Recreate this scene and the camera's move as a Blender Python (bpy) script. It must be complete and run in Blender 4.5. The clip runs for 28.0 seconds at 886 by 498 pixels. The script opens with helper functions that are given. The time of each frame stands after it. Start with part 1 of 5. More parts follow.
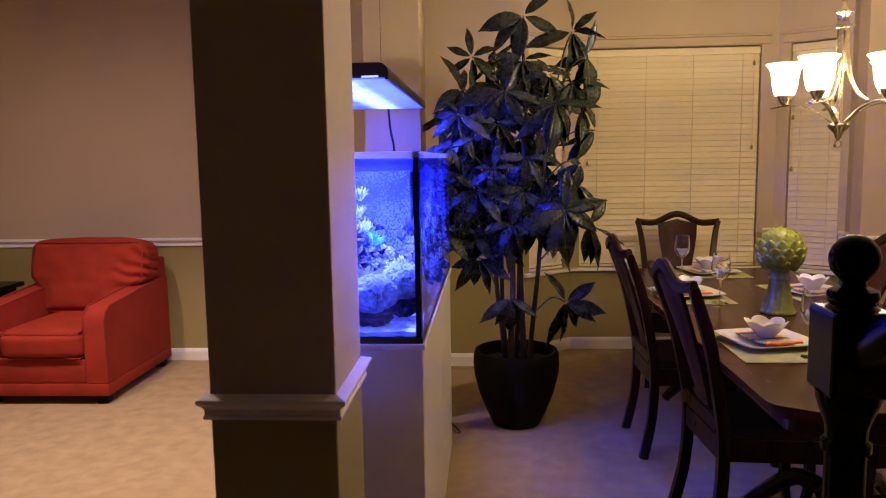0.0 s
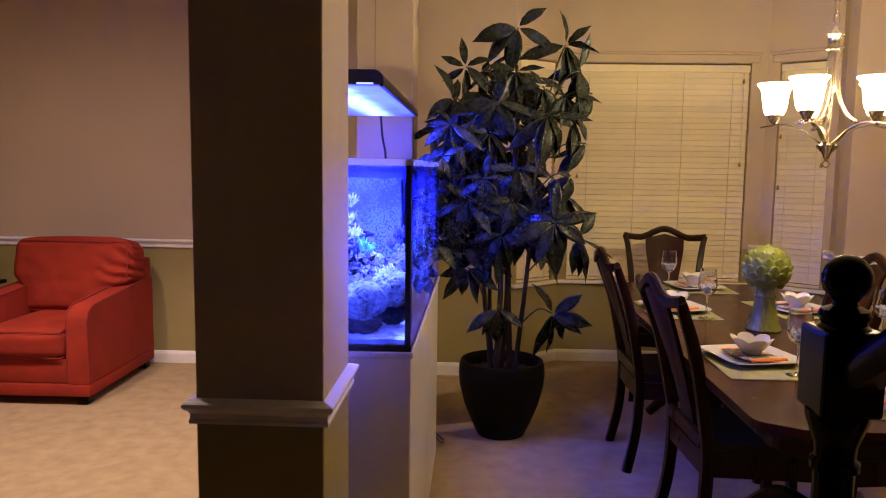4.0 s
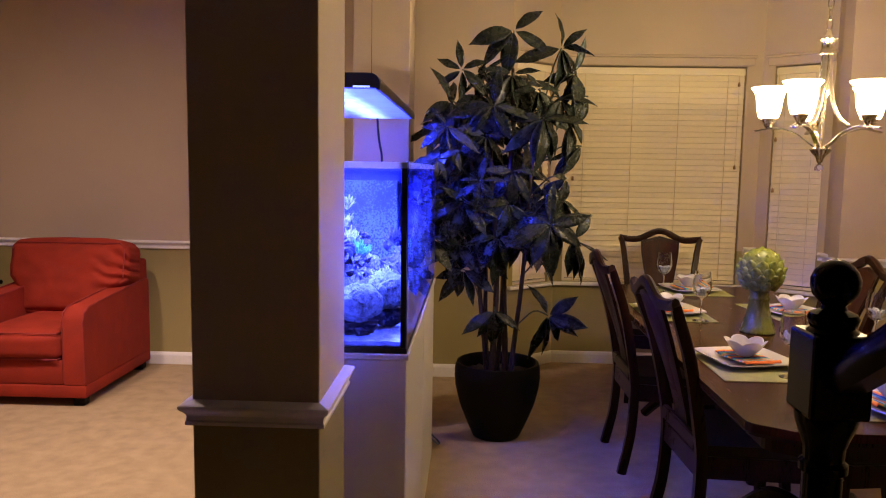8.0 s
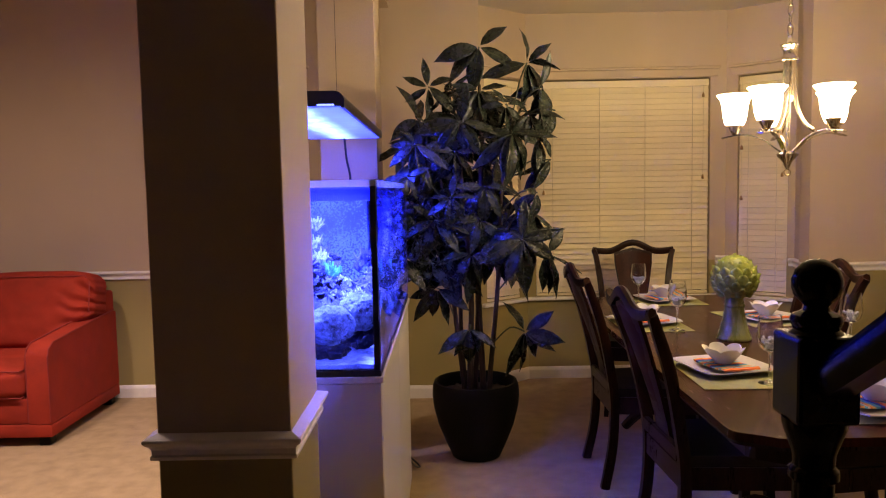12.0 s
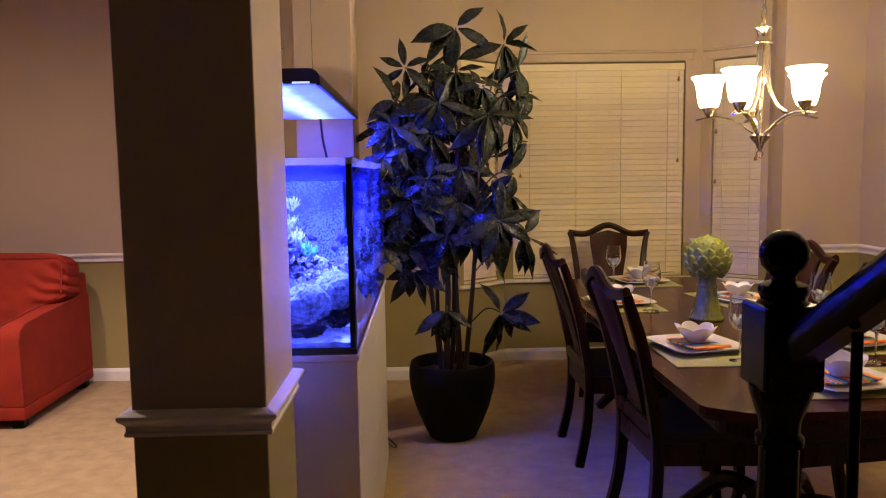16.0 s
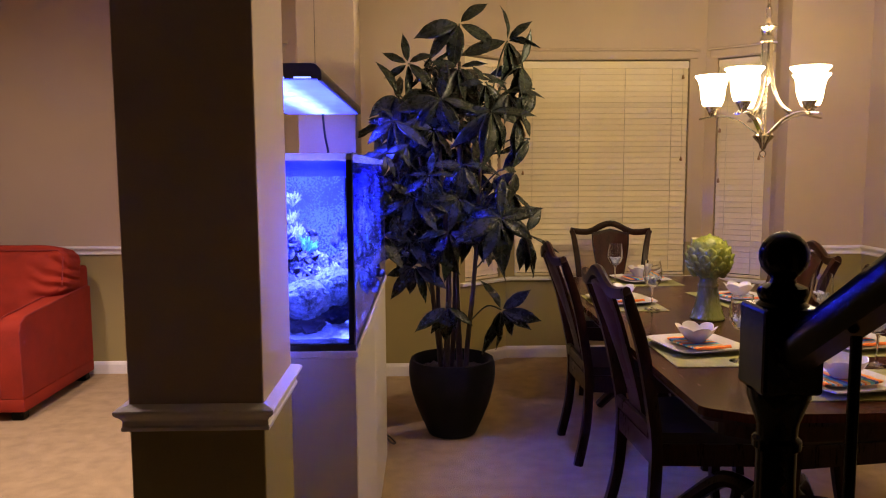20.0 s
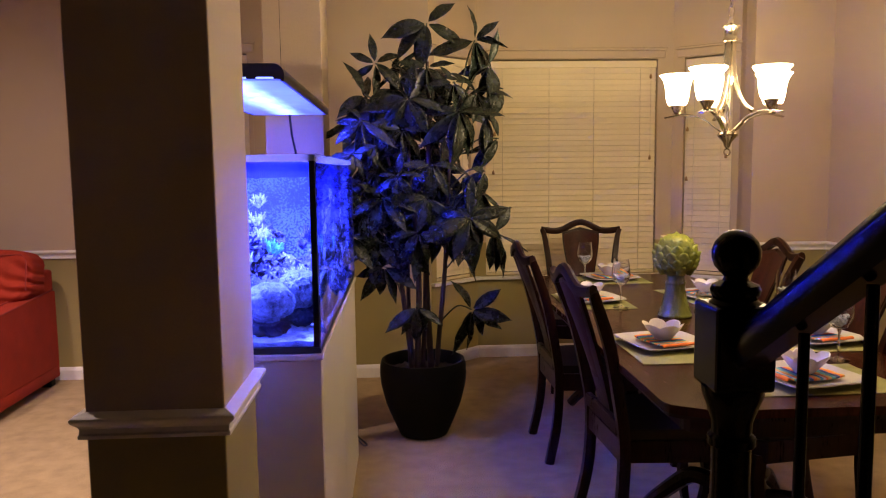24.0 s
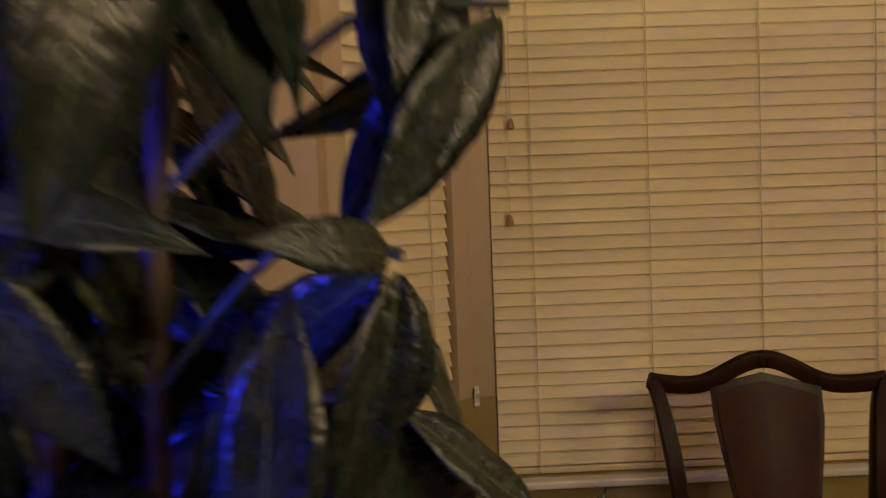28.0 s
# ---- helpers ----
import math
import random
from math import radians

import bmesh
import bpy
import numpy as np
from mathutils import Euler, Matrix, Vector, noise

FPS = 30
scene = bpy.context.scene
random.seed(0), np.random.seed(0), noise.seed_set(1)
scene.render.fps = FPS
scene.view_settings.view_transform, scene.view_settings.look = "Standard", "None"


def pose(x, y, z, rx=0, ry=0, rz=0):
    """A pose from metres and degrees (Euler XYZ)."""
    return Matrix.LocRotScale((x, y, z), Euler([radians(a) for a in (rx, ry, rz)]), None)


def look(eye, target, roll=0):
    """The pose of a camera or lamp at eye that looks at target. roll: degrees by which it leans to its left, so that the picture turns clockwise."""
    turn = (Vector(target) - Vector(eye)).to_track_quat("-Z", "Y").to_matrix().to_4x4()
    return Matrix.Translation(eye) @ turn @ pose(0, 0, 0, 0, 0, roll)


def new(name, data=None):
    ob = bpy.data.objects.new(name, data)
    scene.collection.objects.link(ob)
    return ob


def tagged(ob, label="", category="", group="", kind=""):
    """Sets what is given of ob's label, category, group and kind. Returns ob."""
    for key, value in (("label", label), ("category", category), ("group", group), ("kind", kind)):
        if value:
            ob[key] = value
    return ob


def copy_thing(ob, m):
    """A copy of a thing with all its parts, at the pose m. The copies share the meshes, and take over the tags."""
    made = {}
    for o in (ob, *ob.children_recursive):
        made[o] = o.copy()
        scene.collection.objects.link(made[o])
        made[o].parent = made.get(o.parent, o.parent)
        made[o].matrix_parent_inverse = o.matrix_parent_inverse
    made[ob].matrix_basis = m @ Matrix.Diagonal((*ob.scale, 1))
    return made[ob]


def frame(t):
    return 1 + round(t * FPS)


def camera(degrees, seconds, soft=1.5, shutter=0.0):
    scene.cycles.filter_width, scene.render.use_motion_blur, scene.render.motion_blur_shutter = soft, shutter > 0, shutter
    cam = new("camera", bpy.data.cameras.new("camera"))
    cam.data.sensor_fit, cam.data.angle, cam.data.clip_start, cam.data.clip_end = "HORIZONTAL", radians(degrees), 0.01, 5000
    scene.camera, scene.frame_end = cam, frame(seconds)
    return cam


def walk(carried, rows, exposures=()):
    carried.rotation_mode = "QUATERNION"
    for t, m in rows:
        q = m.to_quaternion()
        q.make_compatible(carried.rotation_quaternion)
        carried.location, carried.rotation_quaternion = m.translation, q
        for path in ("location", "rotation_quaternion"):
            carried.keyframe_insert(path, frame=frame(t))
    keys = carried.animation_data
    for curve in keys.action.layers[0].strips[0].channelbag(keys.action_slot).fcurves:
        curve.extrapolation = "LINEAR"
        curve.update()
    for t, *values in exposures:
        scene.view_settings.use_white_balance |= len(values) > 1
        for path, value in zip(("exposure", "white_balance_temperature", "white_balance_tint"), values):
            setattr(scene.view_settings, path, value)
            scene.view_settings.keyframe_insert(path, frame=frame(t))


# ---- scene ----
cam = camera(61.0, 28.0, soft=1.1, shutter=0.5)
PATH = [
    (0, (0.31, 0.088, 1.462), (0.187, 2.07, 1.224), -0.9),
    (0.5, (0.306, 0.086, 1.463), (0.202, 2.068, 1.221), -0.6),
    (1, (0.303, 0.089, 1.466), (0.179, 2.07, 1.221), -0.2),
    (1.5, (0.299, 0.093, 1.461), (0.154, 2.073, 1.215), -0.4),
    (2, (0.299, 0.092, 1.459), (0.182, 2.074, 1.219), -0.1),
    (2.5, (0.301, 0.086, 1.461), (0.201, 2.071, 1.236), 0.1),
    (4.5, (0.294, 0.089, 1.464), (0.204, 2.076, 1.256), 1.0),
    (5, (0.297, 0.08, 1.474), (0.197, 2.07, 1.301), 1.1),
    (5.5, (0.299, 0.069, 1.475), (0.22, 2.063, 1.329), 1.1),
    (6, (0.297, 0.072, 1.475), (0.187, 2.063, 1.321), 1.0),
    (6.5, (0.3, 0.079, 1.473), (0.207, 2.068, 1.29), 1.0),
    (7, (0.296, 0.081, 1.471), (0.214, 2.07, 1.288), 1.0),
    (7.5, (0.296, 0.077, 1.472), (0.222, 2.067, 1.288), 1.0),
    (8, (0.299, 0.076, 1.468), (0.222, 2.063, 1.256), 0.9),
    (8.5, (0.3, 0.08, 1.471), (0.244, 2.07, 1.287), 1.1),
    (9, (0.308, 0.083, 1.478), (0.275, 2.077, 1.325), -0.4),
    (9.5, (0.311, 0.1, 1.477), (0.321, 2.096, 1.348), -1.1),
    (10, (0.304, 0.109, 1.475), (0.277, 2.106, 1.363), -1.3),
    (10.5, (0.301, 0.115, 1.469), (0.285, 2.111, 1.345), -0.8),
    (11, (0.299, 0.114, 1.462), (0.274, 2.109, 1.32), -0.9),
    (11.5, (0.3, 0.121, 1.457), (0.28, 2.114, 1.298), -1.0),
    (12, (0.305, 0.123, 1.454), (0.297, 2.117, 1.296), -1.1),
    (12.5, (0.306, 0.129, 1.454), (0.314, 2.123, 1.297), -1.1),
    (13, (0.308, 0.13, 1.452), (0.338, 2.123, 1.294), -0.8),
    (13.5, (0.311, 0.132, 1.442), (0.351, 2.124, 1.267), -0.9),
    (15.5, (0.311, 0.116, 1.439), (0.349, 2.107, 1.248), -0.9),
    (16, (0.309, 0.116, 1.434), (0.36, 2.105, 1.236), -0.9),
    (16.5, (0.317, 0.117, 1.436), (0.379, 2.106, 1.232), -1.0),
    (17, (0.314, 0.121, 1.434), (0.365, 2.11, 1.238), -1.0),
    (17.5, (0.312, 0.123, 1.439), (0.349, 2.114, 1.252), -0.9),
    (18, (0.311, 0.128, 1.445), (0.344, 2.12, 1.272), -0.8),
    (18.5, (0.315, 0.127, 1.446), (0.344, 2.12, 1.276), -0.7),
    (19, (0.32, 0.131, 1.443), (0.373, 2.121, 1.253), -0.8),
    (19.5, (0.315, 0.126, 1.436), (0.366, 2.116, 1.242), -0.8),
    (20, (0.317, 0.123, 1.436), (0.361, 2.111, 1.228), -0.3),
    (20.5, (0.317, 0.117, 1.439), (0.359, 2.106, 1.232), -0.1),
    (21, (0.326, 0.116, 1.441), (0.407, 2.104, 1.246), 0.0),
    (21.5, (0.33, 0.106, 1.454), (0.413, 2.097, 1.283), -0.0),
    (23.5, (0.344, 0.116, 1.436), (0.432, 2.104, 1.233), -0.7),
    (24, (0.348, 0.131, 1.437), (0.457, 2.117, 1.228), -0.7),
    (24.5, (0.321, 0.233, 1.438), (0.471, 2.216, 1.228), -0.5),
    (25, (0.365, 0.571, 1.43), (0.503, 2.558, 1.252), -1.7),
    (25.3, (0.417, 0.806, 1.458), (0.539, 2.791, 1.250), -1.1),
    (25.5, (0.432, 1.055, 1.442), (0.626, 3.038, 1.270), -1.5),
    (26, (0.490, 1.514, 1.463), (0.832, 3.477, 1.280), -2.9),
    (26.3, (0.514, 1.81, 1.458), (0.848, 3.778, 1.339), -2.3),
    (26.6, (0.604, 2.162, 1.516), (1.024, 4.115, 1.416), -2.5),
    (27, (0.699, 2.646, 1.482), (1.165, 4.588, 1.373), -0.2),
    (27.2, (0.747, 2.815, 1.513), (1.11, 4.778, 1.379), -2.0),
    (27.6, (0.739, 3.218, 1.54), (0.826, 5.21, 1.386), -2.0),
    (28, (0.8, 3.545, 1.456), (0.838, 5.542, 1.349), -2.2),
]
walk(cam, [(t, look(eye, target, roll)) for t, eye, target, roll in PATH], ((0, 0.0), (25, 0.0), (25.5, -0.22), (26, -0.50), (26.6, -0.55), (27, -0.58), (28, -0.55)))

# ---- world and light ----
world = bpy.data.worlds.new("night")
scene.world = world
world.use_nodes = True
world.node_tree.nodes["Background"].inputs[0].default_value = (0.02, 0.025, 0.05, 1)
world.node_tree.nodes["Background"].inputs[1].default_value = 0.02
WARM = (1.0, 0.82, 0.465)
# Cooler than WARM, to stand in for violet tank spill on the wall.
LIVING_COLOUR = (1.0, 0.755, 0.66)
LAMP_W = 11.2         # each chandelier bulb, inside its shade
SHADE = 24.0          # glow of the frosted shades
DOWN_W = 410.0        # assumed unseen ceiling lamp that lights the carpet before the armchair
LIVING_W = 250.0      # second unseen ceiling lamp, added to wash the back wall
LED = 9.0            # aquarium light panel
LED_SPOT = 980.0       # the beam of each cluster


# ---- materials ----
def nodes_of(name):
    m = bpy.data.materials.new(name)
    m.use_nodes = True
    return m, m.node_tree.nodes, m.node_tree.links, m.node_tree.nodes["Principled BSDF"]


def mat(name, col, rough=0.6, metal=0.0, vary=0.12, scale=6.0, fine=60.0, bump=0.0, spec=0.5, sheen=0.0, coat=0.0,
        stretch=(1, 1, 1), rand=0.0, dark=None):
    """A surface with variation at two scales, fine relief, and an own tone for each piece."""
    m, n, l, b = nodes_of(name)
    co = n.new("ShaderNodeTexCoord")
    mp = n.new("ShaderNodeMapping")
    mp.inputs["Scale"].default_value = stretch
    l.new(co.outputs["Object"], mp.inputs["Vector"])
    big, small = n.new("ShaderNodeTexNoise"), n.new("ShaderNodeTexNoise")
    for t, s, d in ((big, scale, 3), (small, fine, 4)):
        t.inputs["Scale"].default_value, t.inputs["Detail"].default_value = s, d
        l.new(mp.outputs["Vector"], t.inputs["Vector"])
    mix = n.new("ShaderNodeMath")
    mix.operation = "MULTIPLY_ADD"
    mix.inputs[1].default_value = 0.45
    l.new(small.outputs["Fac"], mix.inputs[0])
    half = n.new("ShaderNodeMath")
    half.operation = "MULTIPLY"
    half.inputs[1].default_value = 0.55
    l.new(big.outputs["Fac"], half.inputs[0])
    l.new(half.outputs[0], mix.inputs[2])
    ramp = n.new("ShaderNodeValToRGB")
    e = ramp.color_ramp.elements
    lo = dark or [c * (1 - vary * 1.6) for c in col]
    e[0].position, e[1].position = 0.33, 0.67
    e[0].color, e[1].color = (*lo, 1), (*[min(1, c * (1 + vary)) for c in col], 1)
    l.new(mix.outputs[0], ramp.inputs["Fac"])
    out = ramp.outputs["Color"]
    if rand:
        info, hs, mr = n.new("ShaderNodeObjectInfo"), n.new("ShaderNodeHueSaturation"), n.new("ShaderNodeMapRange")
        l.new(info.outputs["Random"], mr.inputs["Value"])
        mr.inputs["To Min"].default_value, mr.inputs["To Max"].default_value = 1 - rand, 1 + rand
        l.new(mr.outputs[0], hs.inputs["Value"])
        l.new(out, hs.inputs["Color"])
        out = hs.outputs["Color"]
    l.new(out, b.inputs["Base Color"])
    rr = n.new("ShaderNodeMapRange")
    l.new(mix.outputs[0], rr.inputs["Value"])
    rr.inputs["To Min"].default_value, rr.inputs["To Max"].default_value = max(0.02, rough - 0.12), min(1, rough + 0.12)
    l.new(rr.outputs[0], b.inputs["Roughness"])
    b.inputs["Metallic"].default_value = metal
    b.inputs["Specular IOR Level"].default_value = spec
    b.inputs["Sheen Weight"].default_value = sheen
    b.inputs["Coat Weight"].default_value = coat
    if bump:
        bp = n.new("ShaderNodeBump")
        bp.inputs["Strength"].default_value, bp.inputs["Distance"].default_value = bump, 0.004
        l.new(small.outputs["Fac"], bp.inputs["Height"])
        l.new(bp.outputs["Normal"], b.inputs["Normal"])
    return m


def glow(name, col, strength):
    m, n, l, b = nodes_of(name)
    b.inputs["Base Color"].default_value = (*col, 1)
    b.inputs["Emission Color"].default_value = (*col, 1)
    b.inputs["Emission Strength"].default_value = strength
    return m


def refract(name, tint, ior):
    m, n, l, b = nodes_of(name)
    b.inputs["Base Color"].default_value = (*tint, 1)
    b.inputs["Transmission Weight"].default_value, b.inputs["IOR"].default_value = 1.0, ior
    b.inputs["Roughness"].default_value = 0.0
    return m


M_TAN = mat("tan_wall_paint", (0.49, 0.38, 0.275), 0.55, vary=0.05, scale=1.5, fine=180, bump=0.12)
M_OLIVE = mat("olive_wall_paint", (0.31, 0.25, 0.10), 0.5, vary=0.06, scale=1.5, fine=180, bump=0.12)
M_CEIL = mat("ceiling_paint", (0.55, 0.48, 0.40), 0.8, vary=0.05, scale=2, fine=150, bump=0.2)
M_TRIM = mat("white_trim_paint", (0.74, 0.70, 0.66), 0.4, vary=0.04, scale=3, fine=40, bump=0.03)
M_CARPET = mat("beige_carpet", (0.365, 0.262, 0.152), 0.95, vary=0.15, scale=11, fine=170, bump=0.9, spec=0.1)
M_SLAT = mat("cream_blind_slat", (0.76, 0.65, 0.44), 0.42, vary=0.05, scale=3, fine=50, stretch=(1, 8, 8), rand=0.05)
M_CORD = mat("cream_cord", (0.6, 0.52, 0.38), 0.8, vary=0.1)
M_KNOB = mat("wooden_tassel", (0.32, 0.19, 0.08), 0.5, vary=0.15)
M_RED = mat("red_twill", (0.28, 0.024, 0.010), 0.85, vary=0.16, scale=7, fine=260, bump=0.35, spec=0.25)
M_PIPING = mat("dark_red_piping", (0.25, 0.02, 0.015), 0.8, vary=0.12)
M_WOOD = mat("dark_stained_wood", (0.021, 0.0064, 0.0036), 0.30, vary=0.35, scale=3, fine=26, bump=0.05, stretch=(6, 6, 1), spec=0.14)
M_TABLE = mat("mahogany_tabletop", (0.044, 0.0102, 0.0045), 0.24, vary=0.35, scale=2, fine=18, bump=0.03, stretch=(7, 1, 1), spec=0.16)
M_BLACKWOOD = mat("black_painted_wood", (0.0032, 0.0027, 0.0024), 0.19, vary=0.25, scale=4, fine=40, spec=0.09)
M_SPLAT = mat("figured_brown_veneer", (0.040, 0.0112, 0.0062), 0.38, vary=0.3, scale=5, fine=40, stretch=(5, 5, 1), spec=0.08)
M_LEATHER = mat("dark_brown_leather", (0.014, 0.006, 0.005), 0.55, spec=0.3, vary=0.25, scale=8, fine=120, bump=0.25)
M_POT = mat("matte_black_pot", (0.0045, 0.0042, 0.0044), 0.55, spec=0.12, vary=0.25, scale=5, fine=90, bump=0.15)
M_SOIL = mat("dark_potting_soil", (0.035, 0.022, 0.014), 0.95, vary=0.5, scale=30, fine=160, bump=1.0)
M_BARK = mat("grey_brown_bark", (0.048, 0.029, 0.020), 0.85, vary=0.35, scale=9, fine=70, bump=0.6, stretch=(1, 1, 0.3))
M_PETIOLE = mat("green_leaf_stalk", (0.045, 0.055, 0.025), 0.5, vary=0.2)
M_STAND = mat("white_cabinet_panel", (0.66, 0.60, 0.54), 0.34, vary=0.02, scale=1.2, fine=8)
M_SILICONE = mat("black_silicone", (0.008, 0.008, 0.012), 0.4, vary=0.2)
M_HOUSING = mat("black_anodised_metal", (0.012, 0.012, 0.014), 0.35, metal=0.4, vary=0.2, scale=5, fine=60)
M_NICKEL = mat("brushed_nickel", (0.52, 0.46, 0.38), 0.24, metal=1.0, vary=0.08, scale=5, fine=80, stretch=(1, 1, 6))
M_CERAMIC = mat("white_glazed_ceramic", (0.64, 0.62, 0.60), 0.14, vary=0.03, scale=8, fine=60)
M_GREEN = mat("green_glazed_ceramic", (0.26, 0.29, 0.045), 0.24, vary=0.25, scale=14, fine=70, rand=0.22, dark=(0.085, 0.110, 0.016))
M_STEM = mat("streaked_green_ceramic", (0.21, 0.23, 0.042), 0.27, vary=0.3, scale=9, fine=60, stretch=(1, 1, 0.4), dark=(0.10, 0.12, 0.022))
M_MAT = mat("sage_placemat_weave", (0.34, 0.34, 0.14), 0.85, vary=0.12, scale=20, fine=420, bump=0.6, spec=0.2)
M_BEAD = mat("clear_glass_beads", (0.42, 0.43, 0.43), 0.08, vary=0.12, scale=30, fine=120)
# Rock and lavender are darkened so the gaps between pale corals look shaded.
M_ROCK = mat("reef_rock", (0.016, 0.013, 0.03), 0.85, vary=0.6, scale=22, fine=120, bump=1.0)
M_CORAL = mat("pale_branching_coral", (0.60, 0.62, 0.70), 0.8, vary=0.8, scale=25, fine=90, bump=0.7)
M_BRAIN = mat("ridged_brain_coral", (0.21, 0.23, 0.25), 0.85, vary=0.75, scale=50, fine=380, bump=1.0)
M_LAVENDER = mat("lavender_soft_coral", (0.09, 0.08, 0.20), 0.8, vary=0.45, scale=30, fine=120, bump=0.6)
M_TEAL = mat("teal_coral", (0.22, 0.62, 0.66), 0.8, vary=0.3, scale=25, fine=90, bump=0.5)
M_SAND = mat("white_aragonite_sand", (0.30, 0.31, 0.33), 0.9, vary=0.8, scale=20, fine=300, bump=0.8)
M_NIGHT = mat("dark_night_glass", (0.01, 0.012, 0.02), 0.1, vary=0.1)
M_PLASTIC = mat("ivory_plastic", (0.66, 0.60, 0.50), 0.35, vary=0.02)
M_CLEAR = refract("clear_wine_glass", (0.98, 0.98, 0.98), 1.45)
M_PANE = refract("aquarium_glass", (0.97, 0.98, 1.0), 1.04)
# The blue tint puts the glow of scattered tank light into the water.
M_WATER = refract("blue_tinted_sea_water", (0.33, 0.45, 1.0), 1.33)
M_VENT = glow("led_vent", (0.3, 0.4, 1.0), 2.0)


def brace_material():
    """Milky acrylic that carries the light inside it."""
    m, n, l, b = nodes_of("milky_acrylic_brace")
    b.inputs["Base Color"].default_value = (0.95, 0.97, 1.0, 1)
    b.inputs["Roughness"].default_value = 0.35
    through_it, mx, out = n.new("ShaderNodeBsdfTranslucent"), n.new("ShaderNodeMixShader"), n["Material Output"]
    through_it.inputs["Color"].default_value = (0.95, 0.98, 1.0, 1)
    mx.inputs[0].default_value = 0.72
    l.new(b.outputs[0], mx.inputs[1]), l.new(through_it.outputs[0], mx.inputs[2]), l.new(mx.outputs[0], out.inputs["Surface"])
    return m


def speckle_material():
    """Blue overflow box overgrown with pale specks."""
    m, n, l, b = nodes_of("blue_plastic_with_pale_specks")
    co, no, big, ramp, mx = (n.new("ShaderNodeTexCoord"), n.new("ShaderNodeTexNoise"), n.new("ShaderNodeTexNoise"), n.new("ShaderNodeValToRGB"), n.new("ShaderNodeMath"))
    l.new(co.outputs["Object"], no.inputs["Vector"]), l.new(co.outputs["Object"], big.inputs["Vector"])
    no.inputs["Scale"].default_value, no.inputs["Detail"].default_value = 110, 3
    big.inputs["Scale"].default_value = 9
    mx.operation = "MULTIPLY_ADD"
    mx.inputs[1].default_value = 0.45
    l.new(big.outputs["Fac"], mx.inputs[0]), l.new(no.outputs["Fac"], mx.inputs[2])
    e = ramp.color_ramp.elements
    e[0].position, e[0].color = 0.70, (0.003, 0.004, 0.075, 1)
    e[1].position, e[1].color = 0.80, (0.13, 0.17, 0.50, 1)
    l.new(mx.outputs[0], ramp.inputs["Fac"]), l.new(ramp.outputs["Color"], b.inputs["Base Color"])
    b.inputs["Roughness"].default_value = 0.8
    return m


def panel_material():
    """Light panel with long streaks where the rows of diodes shine through."""
    m, n, l, b = nodes_of("led_diffuser_panel")
    co, mp, no, mr = n.new("ShaderNodeTexCoord"), n.new("ShaderNodeMapping"), n.new("ShaderNodeTexNoise"), n.new("ShaderNodeMapRange")
    mp.inputs["Scale"].default_value = (9, 6.5, 1)
    l.new(co.outputs["Object"], mp.inputs["Vector"]), l.new(mp.outputs["Vector"], no.inputs["Vector"])
    no.inputs["Scale"].default_value, no.inputs["Detail"].default_value = 1.0, 3
    mr.inputs["From Min"].default_value, mr.inputs["From Max"].default_value = 0.3, 0.7
    mr.inputs["To Min"].default_value, mr.inputs["To Max"].default_value = 0.35 * LED, 1.65 * LED
    l.new(no.outputs["Fac"], mr.inputs["Value"])
    # the diodes sit in a band along the middle, the edges only glow
    sp, sh, ab, band, mul = (n.new("ShaderNodeSeparateXYZ"), n.new("ShaderNodeMath"), n.new("ShaderNodeMath"), n.new("ShaderNodeMapRange"), n.new("ShaderNodeMath"))
    l.new(co.outputs["Object"], sp.inputs[0]), l.new(sp.outputs["X"], sh.inputs[0])
    sh.operation, ab.operation, mul.operation = "ADD", "ABSOLUTE", "MULTIPLY"
    sh.inputs[1].default_value = 0.0
    band.interpolation_type = "SMOOTHSTEP"
    l.new(sh.outputs[0], ab.inputs[0]), l.new(ab.outputs[0], band.inputs["Value"])
    band.inputs["From Min"].default_value, band.inputs["From Max"].default_value = 0.0, 0.10
    band.inputs["To Min"].default_value, band.inputs["To Max"].default_value = 3.6, 0.20
    l.new(mr.outputs[0], mul.inputs[0]), l.new(band.outputs[0], mul.inputs[1]), l.new(mul.outputs[0], b.inputs["Emission Strength"])
    b.inputs["Emission Color"].default_value = (0.026, 0.045, 1.0, 1)
    b.inputs["Base Color"].default_value = (0.6, 0.7, 0.9, 1)
    return m


M_BRACE = brace_material()
M_SPECK = speckle_material()
M_BACK = mat("deep_blue_end_panel", (0.003, 0.003, 0.13), 0.7, vary=0.25, scale=6, fine=40)
M_BLUE_SIDE = mat("opaque_deep_blue", (0.006, 0.005, 0.30), 0.5, vary=0.2, scale=5, fine=60)
M_LED = panel_material()
M_SHADE = glow("frosted_white_glass_shade", (1.0, 0.77, 0.44), SHADE)


